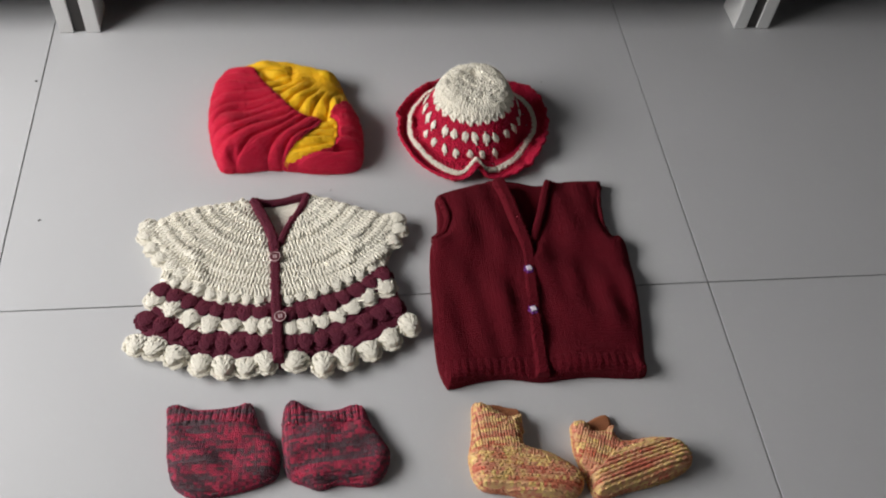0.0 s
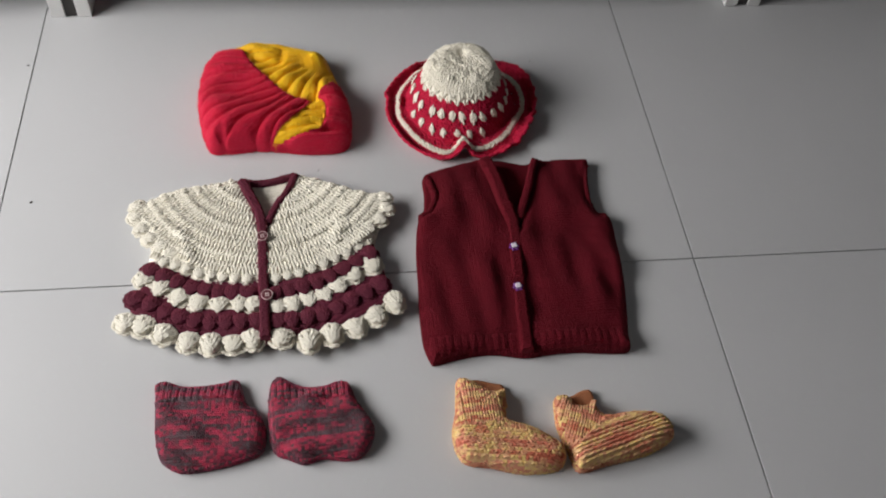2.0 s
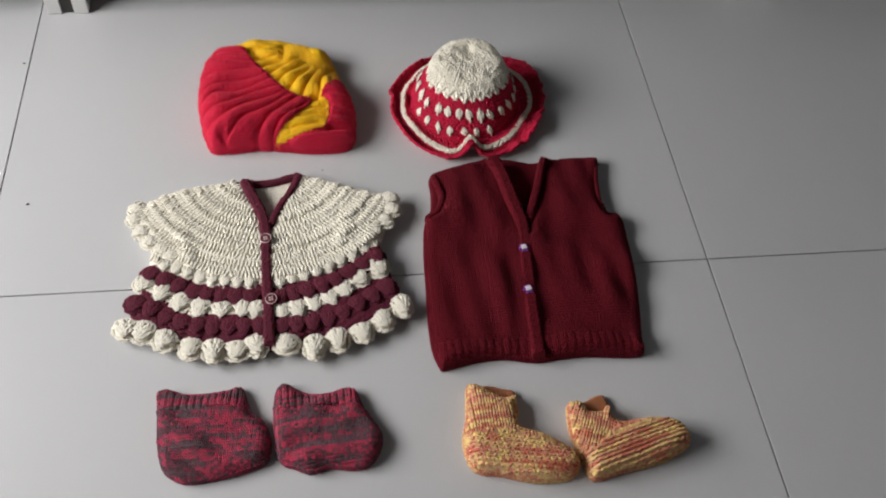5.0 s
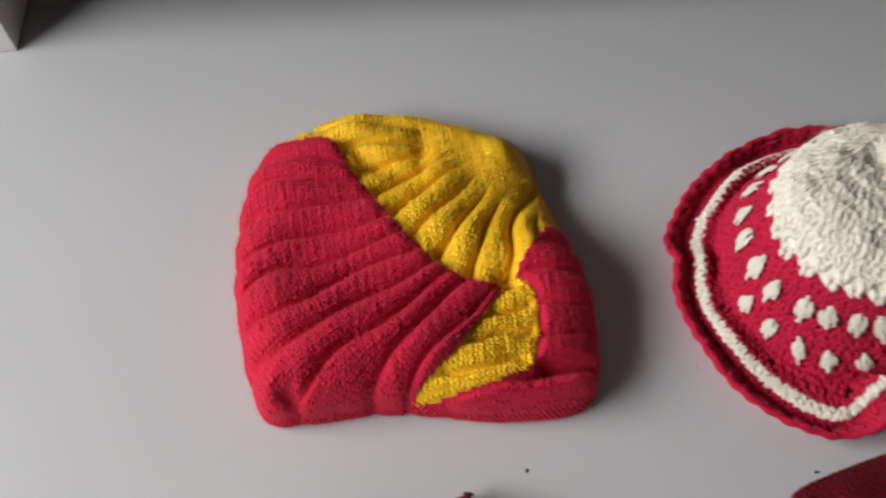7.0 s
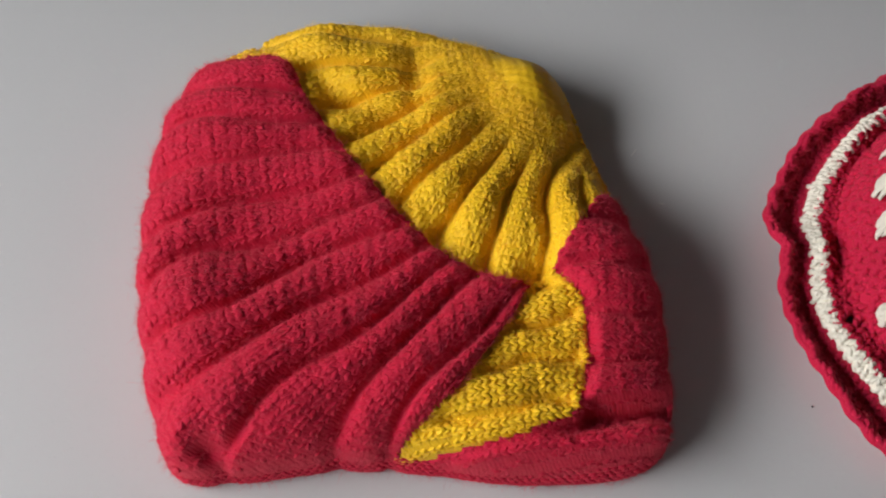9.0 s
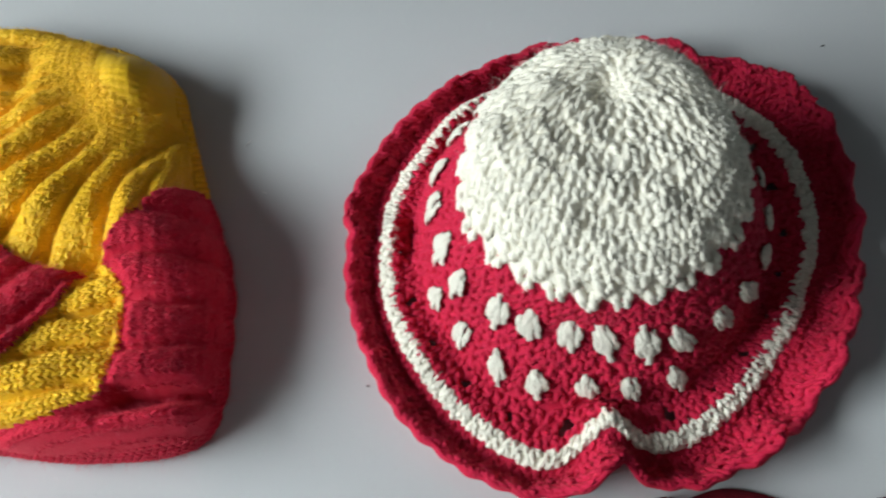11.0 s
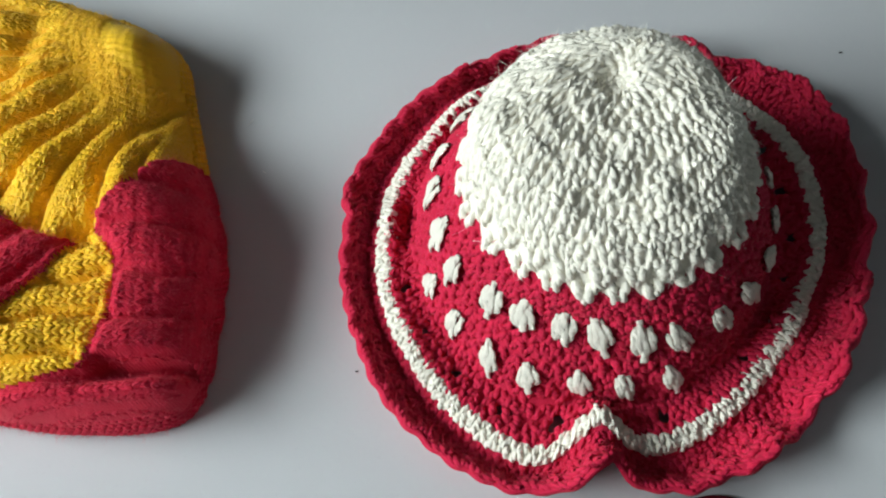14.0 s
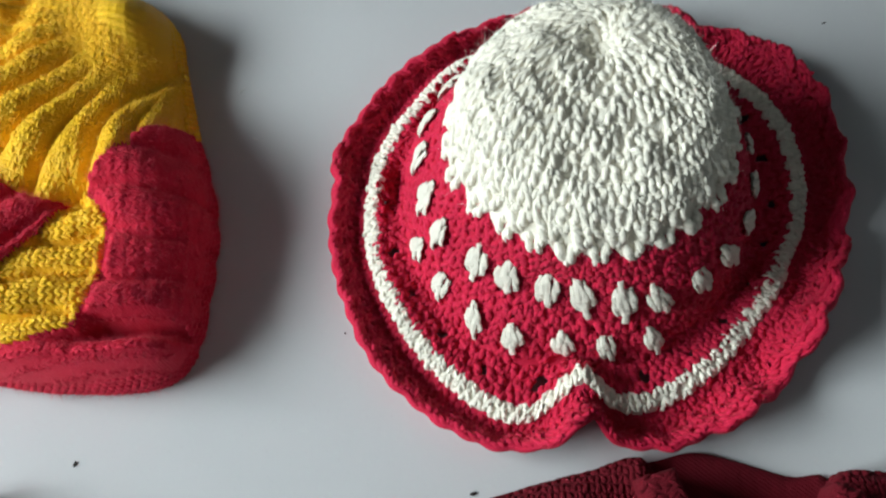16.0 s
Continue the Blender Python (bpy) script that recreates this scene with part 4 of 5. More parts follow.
no_cream = lambda t, s: (s < zig_of(t) + 0.0016) | lace_gap(t, s)
crown_rounds = np.arange(0.0100, S_CROWN - 0.0105, 0.0072)
hat_rows("tip_stitch_layer", [0.0022, 0.0056], 0.0050, 0.0032, 0.0054, 0.0006, cream_wool, 0.30, 308)
hat_rows("crown_stitch_layer", crown_rounds, 0.0066, 0.0034, 0.0090, 0.0004, cream_wool, 0.18, 301, wander=0.0003, arch=0.45)
hat_rows("loop_stitch_layer", crown_rounds + 0.0036, 0.0066, 0.0032, 0.0058, 0.0009, cream_wool, 0.62, 307, wander=0.0003, arch=0.5)
hat_rows("scallop_stitch_layer", [S_CROWN - 0.0080, S_CROWN - 0.0022], 0, 0.0040, 0.0092, 0.0012, cream_wool, -0.26, 302, NSC, None, 0.15, turn=-95 - 3.75)
hat_rows("red_stitch_layer", np.concatenate([np.arange(S_CROWN + 0.0015, S_DOT2, 0.0042), np.arange(S_DOT2, S_RING - 0.0035, 0.0036)]), 0.0052, 0.0032, 0.0066, 0.0007, crochet_red, 0.5, 303, None, no_cream, wander=0.0006)
hat_rows("ring_stitch_layer", [S_RING - 0.0019, S_RING + 0.0016], 0.0044, 0.0024, 0.0052, 0.0008, cream_wool, 0.42, 304)
hat_rows("edge_stitch_layer", np.linspace(S_RING + 0.0050, S_MAX - 0.0046, 4), 0.0048, 0.0028, 0.0050, 0.0006, crochet_red, 0.45, 305, wander=0.0003)
hat_rows("rim_cord_layer", [S_MAX - 0.0030, S_MAX - 0.0010], 0.0050, 0.0030, 0.0060, 0.0003, crochet_red, 1.45, 306)


def place(name, me, parent, m, label=""):
    ob = new(name, me)
    under(ob, parent)
    ob.matrix_basis = m
    return tagged(ob, label)


def on_hat(t, s, width, height, thick, slant):
    a = np.array([t, t + 0.5, t]), np.array([s, s, s + 0.002])
    px, py, pz = hat_point(*a)
    p = Vector((px[0], py[0], pz[0]))
    ux = Vector((px[1], py[1], pz[1])) - p
    vy = p - Vector((px[2], py[2], pz[2]))
    ux.normalize(), vy.normalize()
    nz = ux.cross(vy).normalized()
    if nz.dot((math.cos(math.radians(t)), math.sin(math.radians(t)), 0.6)) < 0:
        nz = -nz
    m = Matrix((ux, vy, nz)).transposed().to_4x4()
    return Matrix.Translation(p - nz * 0.0002) @ m @ pose(0, 0, 0, 0, 0, slant) @ Matrix.Diagonal((width, height, thick, 1))


def bobble_mesh(name, material, seed):
    """A crocheted bobble, one unit across: a handful of yarn lengths that swell in the middle and meet at both ends."""
    r = np.random.RandomState(seed)
    p, u, v, n = [], [], [], []
    for f, q in ((-0.30, -0.02), (-0.10, 0.03), (0.10, -0.03), (0.30, 0.02), (0.0, 0.16), (0.03, -0.18)):
        f, q = f + r.uniform(-0.05, 0.05), q + r.uniform(-0.06, 0.06)
        a = -0.9 * f * np.sign(q) + 0.1 * np.sign(q) + r.uniform(-0.15, 0.15)
        nz = Vector((f * 1.3, q * 0.5, 1)).normalized()
        t = Vector((math.sin(a), math.cos(a), 0))
        t = (t - nz * t.dot(nz)).normalized()
        p.append((f * 0.8, q, 0.55 * (1 - 1.6 * f * f) * (1 - 0.9 * q * q))), v.append(tuple(t)), u.append(tuple(t.cross(nz))), n.append(tuple(nz))
    return yarn_mesh(name, p, u, v, n, 0.30, 0.84, 0.16, material, 0.08, seed)


dot_meshes = [bobble_mesh("white_dot", cream_wool, k) for k in range(5)]
rnd = random.Random(5)
for k in range(NSC):
    t = k * 360 / NSC - 96
    place("white_dot", dot_meshes[k % 5], hat, on_hat(t + rnd.uniform(-1.2, 1.2), S_DOT - 0.0002, 0.0100 * rnd.uniform(0.88, 1.08), 0.0138 * rnd.uniform(0.9, 1.1), 0.0052, 14 + rnd.uniform(-9, 9)))
    if 202 < t % 360 < 300:
        place("white_dot", dot_meshes[(k + 2) % 5], hat, on_hat(t - 5 + rnd.uniform(-1.0, 1.0), S_DOT2 - 0.001, 0.0088 * rnd.uniform(0.85, 1.1), 0.0110 * rnd.uniform(0.88, 1.1), 0.0048, 20 + rnd.uniform(-10, 10)))
fuzz(hat, hat_parts[4:8], 30000, 0.0034, cream_fibre, 41, "cream_fuzz", 0.00003)
fuzz(hat, hat_parts[4:8], 5000, 0.0085, cream_fibre, 43, "long_cream_fuzz", 0.000035)
fuzz(hat, [hat_parts[8], hat_parts[10]], 36000, 0.0032, red_fibre, 42, "red_fuzz", 0.00003)


# ---- crocheted baby cardigan ----
CARD = loop_of([(-532, 138), (-558, 133), (-590, 128), (-621, 117), (-640, 100), (-645, 86), (-634, 64), (-624, 46), (-624, 28), (-631, 0), (-637, -21), (-639, -38), (-638, -52), (-624, -60), (-600, -71), (-571, -81), (-531, -86), (-503, -80), (-491, -75), (-463, -84), (-445, -88), (-422, -83), (-392, -74), (-366, -56), (-352, -46), (-351, -38), (-361, -13), (-366, 10), (-373, 34), (-367, 58), (-356, 80), (-352, 100), (-362, 108), (-386, 114), (-412, 125), (-455, 142), (-470, 126), (-486, 92), (-498, 60), (-506, 88), (-519, 112), (-527, 130)])
NECK = (-0.497, 0.160)
YOKE = np.array([(-650, 42), (-612, 20), (-588, 10), (-563, -3), (-533, -9), (-506, -10), (-491, -13), (-461, -8), (-430, 6), (-404, 20), (-388, 31), (-340, 48)]) / 1000
ROW_1 = np.array([(-660, 14), (-627, -4), (-607, -18), (-587, -31), (-568, -39), (-544, -43), (-521, -44), (-498, -46), (-482, -48), (-467, -47), (-449, -41), (-431, -36), (-416, -26), (-400, -13), (-374, 3), (-340, 20)]) / 1000
ROW_2 = np.array([(-642, -57), (-624, -61), (-600, -74), (-573, -85), (-551, -89), (-527, -90), (-506, -85), (-491, -84), (-477, -86), (-448, -92), (-426, -85), (-400, -77), (-378, -64), (-357, -48)]) / 1000
y_yoke = lambda x: np.interp(x, YOKE[:, 0], YOKE[:, 1])
y_row1 = lambda x: np.interp(x, ROW_1[:, 0], ROW_1[:, 1])
y_row2 = lambda x: np.interp(x, ROW_2[:, 0], ROW_2[:, 1])
scal = lambda x, p, w: 0.004 * np.abs(np.sin(np.pi * (x + p) / w))


def card_shape(x, y, d):
    r = np.hypot(x - NECK[0], y - NECK[1])
    h = 0.004 + (0.013 + 0.0016 * wob(x, y, 0.08, 51)) * rim(d, 0.013)
    yoke = y > y_yoke(x)
    u, v = card_uv(x, y)
    h = h + np.where(yoke, 0.0006 * crochet_relief(u, v) + 0.0008 * 2.2 * np.abs(np.sin(np.pi * r / 0.019)) ** 3, 0.0014 * crochet_relief(*card_row_uv(x, y)))
    drop = 0.0025 * soft((y_yoke(x) + 0.004 - y) / 0.005)
    fold = 0.004 * np.exp(-((x + 0.585 + 0.35 * (y - 0.04)) / 0.008) ** 2) * soft((0.075 - y) / 0.03) * soft((y - 0.005) / 0.02)
    fold = fold + 0.003 * np.exp(-((x + 0.41 - 0.3 * (y - 0.06)) / 0.008) ** 2) * soft((0.09 - y) / 0.03) * soft((y - 0.02) / 0.02)
    return h - drop + fold


card_uv = polar_uv(*NECK, 0.0050, 0.0095, 0.10)
card_row_uv = lambda x, y: (x / 0.0055, (y - y_row1(x)) / 0.0085)
card = thing("baby_cardigan", "cream crocheted baby cardigan with wine shell stripes, lying flat", "cardigan", (-0.495, 0.02, 0))
cloth("back", loop_of([(-530, 136), (-512, 133), (-492, 134), (-462, 141), (-468, 110), (-495, 62), (-518, 95)]), 0.0014, lambda x, y, d: 0.003 + 0.004 * rim(d, 0.006) + 0.0012 * crochet_relief(*card_uv(x, y)), [("back_yoke", None, cream_wool, card_uv, "")], card)
card_parts = cloth("cardigan", CARD, 0.0011, card_shape, [
    ("yoke", lambda x, y: y > y_yoke(x) - scal(x, 0, 0.017), cream_wool, card_uv, "cream crocheted yoke in rounds about the neck"),
    ("wine_stripe", lambda x, y: y > y_row1(x) + 0.005, wine_wool, card_row_uv, "wine crocheted stripe"),
    ("cream_row", lambda x, y: y > y_row1(x) - 0.006, cream_wool, card_row_uv, "cream row of shells"),
    ("wine_stripe", lambda x, y: (y > y_row2(x) + 0.007), wine_wool, card_row_uv, "wine crocheted stripe"),
    ("cream_hem", None, cream_wool, card_row_uv, "cream scalloped hem")], card)
cream_shells = [puff_mesh("cream_shell", cream_wool, k) for k in range(4)]
wine_shells = [puff_mesh("wine_shell", wine_wool, k + 7) for k in range(4)]


# treble crochet in rounds about the neck
posts = []
for k, r in enumerate(np.arange(0.034, 0.205, 0.0076)):
    n = int(2 * np.pi * r / 0.0040)
    a = (np.arange(n) + 0.5 * (k % 2)) / n * 2 * np.pi
    posts.append(np.stack([NECK[0] + r * np.cos(a), NECK[1] + r * np.sin(a), a], 1))
posts = np.concatenate(posts)
px, py, pa = posts.T
pd = nearest(CARD, px, py)[0]
ok = inside(CARD, px, py) & (pd > 0.002) & (py > y_yoke(px))
px, py, pa, pd = px[ok], py[ok], pa[ok], pd[ok]
e = 0.002
pz = card_shape(px, py, pd)
out_dir = np.stack([np.cos(pa), np.sin(pa), (card_shape(px + e * np.cos(pa), py + e * np.sin(pa), np.maximum(nearest(CARD, px + e * np.cos(pa), py + e * np.sin(pa))[0], 0)) - pz) * 0], 1)
side_dir = np.stack([-np.sin(pa), np.cos(pa), 0 * pa], 1)
tagged(part("yoke_stitch_layer", yarn_mesh("yoke_stitch_layer", np.stack([px, py, pz - 0.0004], 1), side_dir, out_dir, np.tile((0, 0, 1), (len(px), 1)), 0.0034, 0.0088, 0.0005, cream_wool, 0.26, 311), cream_wool, card), kind="stuff")


def shells(curve, xs, meshes, name, w, h, z, thick, shift=0.0):
    for k, x in enumerate(xs):
        x = x / 1000
        y = float(np.interp(x, curve[:, 0], curve[:, 1])) + shift
        e = 0.006
        tilt = math.degrees(math.atan2(float(np.interp(x + e, curve[:, 0], curve[:, 1]) - np.interp(x - e, curve[:, 0], curve[:, 1])), 2 * e))
        m = pose(x, y, z, 0, 0, tilt + rnd.uniform(-9, 9)) @ Matrix.Diagonal((w * rnd.uniform(0.9, 1.12), h * rnd.uniform(0.9, 1.1), thick * rnd.uniform(0.85, 1.15), 1))
        place(name, meshes[k % 4], card, m)


shells(YOKE, list(range(-606, -506, 13)) + list(range(-484, -384, 13)), cream_shells, "cream_shell", 0.0150, 0.0160, 0.0130, 0.0075, 0.001)
shells((YOKE + ROW_1[[0, 1, 2, 3, 5, 6, 8, 10, 11, 12, 14, 15]]) / 2, list(range(-620, -505, 15)) + list(range(-484, -366, 15)), wine_shells, "wine_shell", 0.0205, 0.0220, 0.0132, 0.0085, -0.003)
shells(ROW_1, (-626, -606, -586, -566, -544, -522, -508, -482, -466, -449, -431, -416, -399, -378), cream_shells, "cream_shell", 0.0225, 0.0230, 0.0120, 0.0100)
mid = np.stack([np.linspace(-0.64, -0.357, 30), (y_row1(np.linspace(-0.64, -0.357, 30)) + y_row2(np.linspace(-0.64, -0.357, 30))) / 2], 1)
shells(mid, list(range(-632, -503, 16)) + list(range(-482, -360, 16)), wine_shells, "wine_shell", 0.0215, 0.0220, 0.0128, 0.0085)
shells(ROW_2, (-640, -622, -600, -574, -551, -528, -508, -478, -449, -425, -400, -378, -356), cream_shells, "cream_shell", 0.0255, 0.0260, 0.0070, 0.0135)
for k, (x, y) in enumerate(((-641, 99), (-642, 84), (-633, 66), (-623, 52), (-610, 40), (-600, 30), (-358, 98), (-357, 82), (-366, 65), (-379, 54), (-393, 46), (-404, 38))):
    place("sleeve_shell", cream_shells[k % 4], card, pose(x / 1000, y / 1000, 0.011, 0, 0, 70 * (1 if k > 5 else -1) + rnd.uniform(-15, 15)) @ Matrix.Diagonal((0.019, 0.021, 0.0105, 1)))


def strip(name, points, width, base, parent, material, label, rise=0.004, uv=grid_uv(0.0032, 0.003), step=0.0011):
    poly = band(points, width)
    top = lambda x, y, d: base(x, y) + rise * rim(d, 0.0035)
    made = cloth(name, poly, step, lambda x, y, d: base(x, y) + rise * rim(d, 0.0035) + 0.0006 * purl_relief(*uv(x, y)), [(name, None, material, uv, label)], parent)
    stitch_layer(name + "_stitch_layer", parent, poly, top, grid_points(poly, 0.0036, 0.0034, 7), lambda x, y: x < 9, material, 0.0034, 0.0013, "bar", len(points), 0.0004)
    return made


flat_card = lambda x, y: 0.0175 + 0 * x
strip("button_band", [(-524, 132), (-513, 106), (-503, 80), (-499, 54), (-498, 8), (-496, -37), (-495, -70), (-494, -88)], 0.0115, flat_card, card, wine_wool, "wine crocheted button band")
strip("neck_edge", [(-460, 139), (-471, 113), (-484, 90), (-494, 66)], 0.0085, lambda x, y: 0.0165 + 0 * x, card, wine_wool, "wine crocheted neck edge")
strip("neck_edge", [(-529, 137), (-512, 133), (-492, 134), (-462, 143)], 0.0095, lambda x, y: 0.0085 + 0 * x, card, wine_wool, "wine crocheted neck edge")


def lathe(points, n=28, lids=True):
    bm = bmesh.new()
    rings = [[bm.verts.new((r * math.cos(2 * math.pi * i / n), r * math.sin(2 * math.pi * i / n), z)) for i in range(n)] for r, z in points]
    for a, b in zip(rings, rings[1:]):
        for i in range(n):
            bm.faces.new((a[i], a[(i + 1) % n], b[(i + 1) % n], b[i])).smooth = True
    if lids:
        bm.faces.new(rings[-1])
        bm.faces.new(rings[0][::-1])
    return bm


def moved(bm, m):
    bmesh.ops.transform(bm, matrix=m, verts=bm.verts)
    return bm


for x, y in ((-0.4985, 0.043), (-0.4925, -0.037)):
    m = pose(x, y, 0.0218, 3, -2, 20)
    b = part("button", moved(lathe([(0.0060, 0), (0.0064, 0.001), (0.0055, 0.0019), (0.003, 0.0016), (0.0005, 0.0015)]), m), button_clear, card, "clear mauve plastic button")
    part("button_rim", moved(lathe([(0.0054, 0.0018), (0.0057, 0.0023), (0.0061, 0.0023), (0.0064, 0.0014), (0.0064, 0.0008)], 28, False), m), button_rim, b, "raised rim with its bright reflection in the colour")
    for k in range(4):
        c, s = math.cos(k * math.pi / 2 + 0.6), math.sin(k * math.pi / 2 + 0.6)
        part("button_petal", moved(lathe([(0.0011, 0.0015), (0.0011, 0.0022), (0.0006, 0.0025)], 10), m @ pose(0.0018 * c, 0.0018 * s, 0)), button_rim, b)
fuzz(card, card_parts[:1], 9000, 0.004, cream_fibre, 61)


# ---- knitted sleeveless vest ----
VEST = loop_of([(-306, 137), (-288, 145), (-252, 155), (-231, 158), (-224, 124), (-216, 82), (-207, 44), (-200, 60), (-183, 105), (-172, 143), (-166, 155), (-145, 155), (-104, 154), (-101, 143), (-108, 117), (-110, 84), (-106, 64), (-91, 61), (-90, 31), (-92, -17), (-98, -63), (-105, -104), (-108, -121), (-135, -121), (-165, -118), (-196, -119), (-221, -121), (-256, -115), (-287, -117), (-316, -123), (-322, -121), (-328, -100), (-329, -65), (-327, -21), (-325, 25), (-321, 60), (-316, 69), (-302, 80), (-298, 104), (-303, 124)])
vest_uv = grid_uv(0.0040, 0.0032)


def vest_shape(x, y, d):
    u, v = vest_uv(x, y)
    h = 0.004 + (0.0105 + 0.0042 * wob(x, y, 0.09, 71) + 0.0016 * wob(x * 1.6, y * 0.4, 0.05, 72)) * rim(d, 0.012)
    h = h + 0.003 * np.exp(-((x + 0.243 - 0.05 * y) / 0.010) ** 2) * soft((0.11 - y) / 0.1) + 0.0025 * np.exp(-((x + 0.185 + 0.25 * (y + 0.02)) / 0.012) ** 2) * soft((0.03 - y) / 0.06)
    ribs = y < -0.097
    st = np.where(ribs, np.sqrt(np.abs(np.sin(np.pi * x / 0.0085))), knit_relief(u, v))
    return h + np.where(ribs, 0.0013, 0.0003) * st - 0.0010 * np.exp(-((y + 0.097) / 0.002) ** 2)


vest = thing("baby_vest", "deep maroon knitted sleeveless baby vest with two buttons, lying flat", "vest", (-0.21, 0.015, 0))
cloth("back", loop_of([(-300, 136), (-288, 143), (-252, 155), (-228, 160), (-211, 163), (-183, 155), (-168, 152), (-168, 110), (-190, 50), (-206, 20), (-222, 50), (-230, 110)]), 0.0014, lambda x, y, d: 0.0015 + 0.001 * rim(d, 0.006) + 0.0004 * knit_relief(*vest_uv(x, y)), [("back_panel", None, maroon_wool, vest_uv, "inside of the back panel")], vest)
cloth("armhole", loop_of([(-309, 134), (-300, 138), (-292, 120), (-290, 95), (-300, 74), (-313, 72), (-311, 90), (-309, 112)]), 0.0014, lambda x, y, d: 0.003 + 0.003 * rim(d, 0.004), [("back_armhole_edge", None, maroon_wool, vest_uv, "")], vest)
vest_parts = cloth("vest", VEST, 0.0011, vest_shape, [
    ("ribbed_hem", lambda x, y: y < -0.097, maroon_wool, vest_uv, "ribbed hem"),
    ("front_panel", lambda x, y: x < -0.214, maroon_wool, vest_uv, ""),
    ("front_panel", None, maroon_wool, vest_uv, "")], vest)
on_vest = lambda x, y: 0.0125 + 0.005 * soft((y - 0.035) / 0.05)
strip("button_band", [(-231, 153), (-223, 124), (-216, 82), (-210, 45), (-214, -3), (-217, -48), (-219, -91), (-220, -120)], 0.0145, on_vest, vest, maroon_wool, "garter stitch button band", 0.0055, grid_uv(0.004, 0.0036, 90))
strip("neck_band", [(-168, 149), (-174, 135), (-184, 104), (-202, 58)], 0.0095, lambda x, y: 0.0118 + 0.0045 * soft((y - 0.05) / 0.04), vest, maroon_wool, "garter stitch neck band", 0.0045, grid_uv(0.004, 0.0036, 90))
strip("armhole_band", [(-304, 135), (-300, 120), (-297, 100), (-305, 79), (-318, 70)], 0.0080, lambda x, y: 0.0085 + 0 * x, vest, maroon_wool, "", 0.0045)
strip("armhole_band", [(-103, 148), (-109, 117), (-111, 84), (-106, 66), (-93, 62)], 0.0070, lambda x, y: 0.0065 + 0 * x, vest, maroon_wool, "", 0.0045)
for x, y in ((-0.2145, 0.0155), (-0.2185, -0.0400)):
    m = pose(x, y, 0.0178, 0, 0, 12)
    b = part("button", moved(lathe([(0.0042, 0), (0.0046, 0.0009), (0.0036, 0.0018), (0.0005, 0.0019)], 20), m), purple_plastic, vest, "purple flower-shaped button")
    for k in range(6):
        c, s = math.cos(k * math.pi / 3), math.sin(k * math.pi / 3)
        part("petal", moved(lathe([(0.0021, 0.0003), (0.0024, 0.0012), (0.0012, 0.0019), (0.0003, 0.002)], 12), m @ pose(0.0041 * c, 0.0041 * s, 0)), purple_plastic, b)
    part("pearl_stud", moved(box(-0.0029, 0.0029, -0.0026, 0.0032, 0.0017, 0.0036, 0.0007), m), white_stud, b, "square white pearl stud")
stitch_layer("vest_stitch_layer", vest, VEST, vest_shape, grid_points(VEST, 0.0040, 0.0032, 0), lambda x, y: y > -0.097, maroon_wool, 0.0032, 0.0010, "vee", 411)
stitch_layer("hem_stitch_layer", vest, VEST, vest_shape, grid_points(VEST, 0.00425, 0.0032, 0), lambda x, y: y < -0.097, maroon_wool, 0.0032, 0.0009, "vee", 412)
rim_stitches(vest, VEST, [(0.0012, 0, 0), (0.0036, 0, 0.2), (0.0058, 0.0003, 0.5), (0.0082, 0.0008, 0.8)], maroon_wool, 0.0034, 0.0010, 413, shape=vest_shape)
fuzz(vest, vest_parts, 3000, 0.0035, maroon_fibre, 81)


# ---- socks and bootees ----
def sock(name, label, pattern, mouth, cuff, turn, thick, seed, group):
    poly = loop_of(pattern)
    c = poly.mean(0)
    ob = thing(name, label, "sock", (c[0], c[1], 0), group)
    uv = grid_uv(0.0034, 0.0028, turn)

    def shape(x, y, d):
        u, v = uv(x, y)
        h = 0.004 + (thick + 0.0022 * wob(x, y, 0.04, seed)) * rim(d, 0.013)
        h = h * (1 - 0.28 * soft((y - cuff(x) + 0.006) / 0.02))
        return h + np.where(y > cuff(x), 0.0020 * np.sqrt(np.abs(np.sin(np.pi * u * 0.5))), 0.0003 * knit_relief(u, v))

    made = cloth(name, poly, 0.0010, shape, [("ribbed_cuff", lambda x, y: y > cuff(x), red_black_wool, uv, "ribbed cuff"), ("foot", None, red_black_wool, uv, "")], ob)
    stitch_layer("sock_stitch_layer", ob, poly, shape, grid_points(poly, 0.0034, 0.0028, turn), lambda x, y: x < 9, red_black_wool, 0.0028, 0.0011, "vee", seed, 0.0002)
    rim_stitches(ob, poly, [(0.0012, 0, 0), (0.0036, 0, 0.2), (0.0058, 0.0003, 0.5), (0.0082, 0.0008, 0.8)], red_black_wool, 0.0032, 0.0012, seed, shape=shape)
    cloth(name, loop_of(mouth), 0.0012, lambda x, y, d: 0.002 + 0.003 * rim(d, 0.004), [("back_of_cuff", None, red_black_wool, uv, "")], ob)
    fuzz(ob, made, 1200, 0.0035, red_fibre, seed)


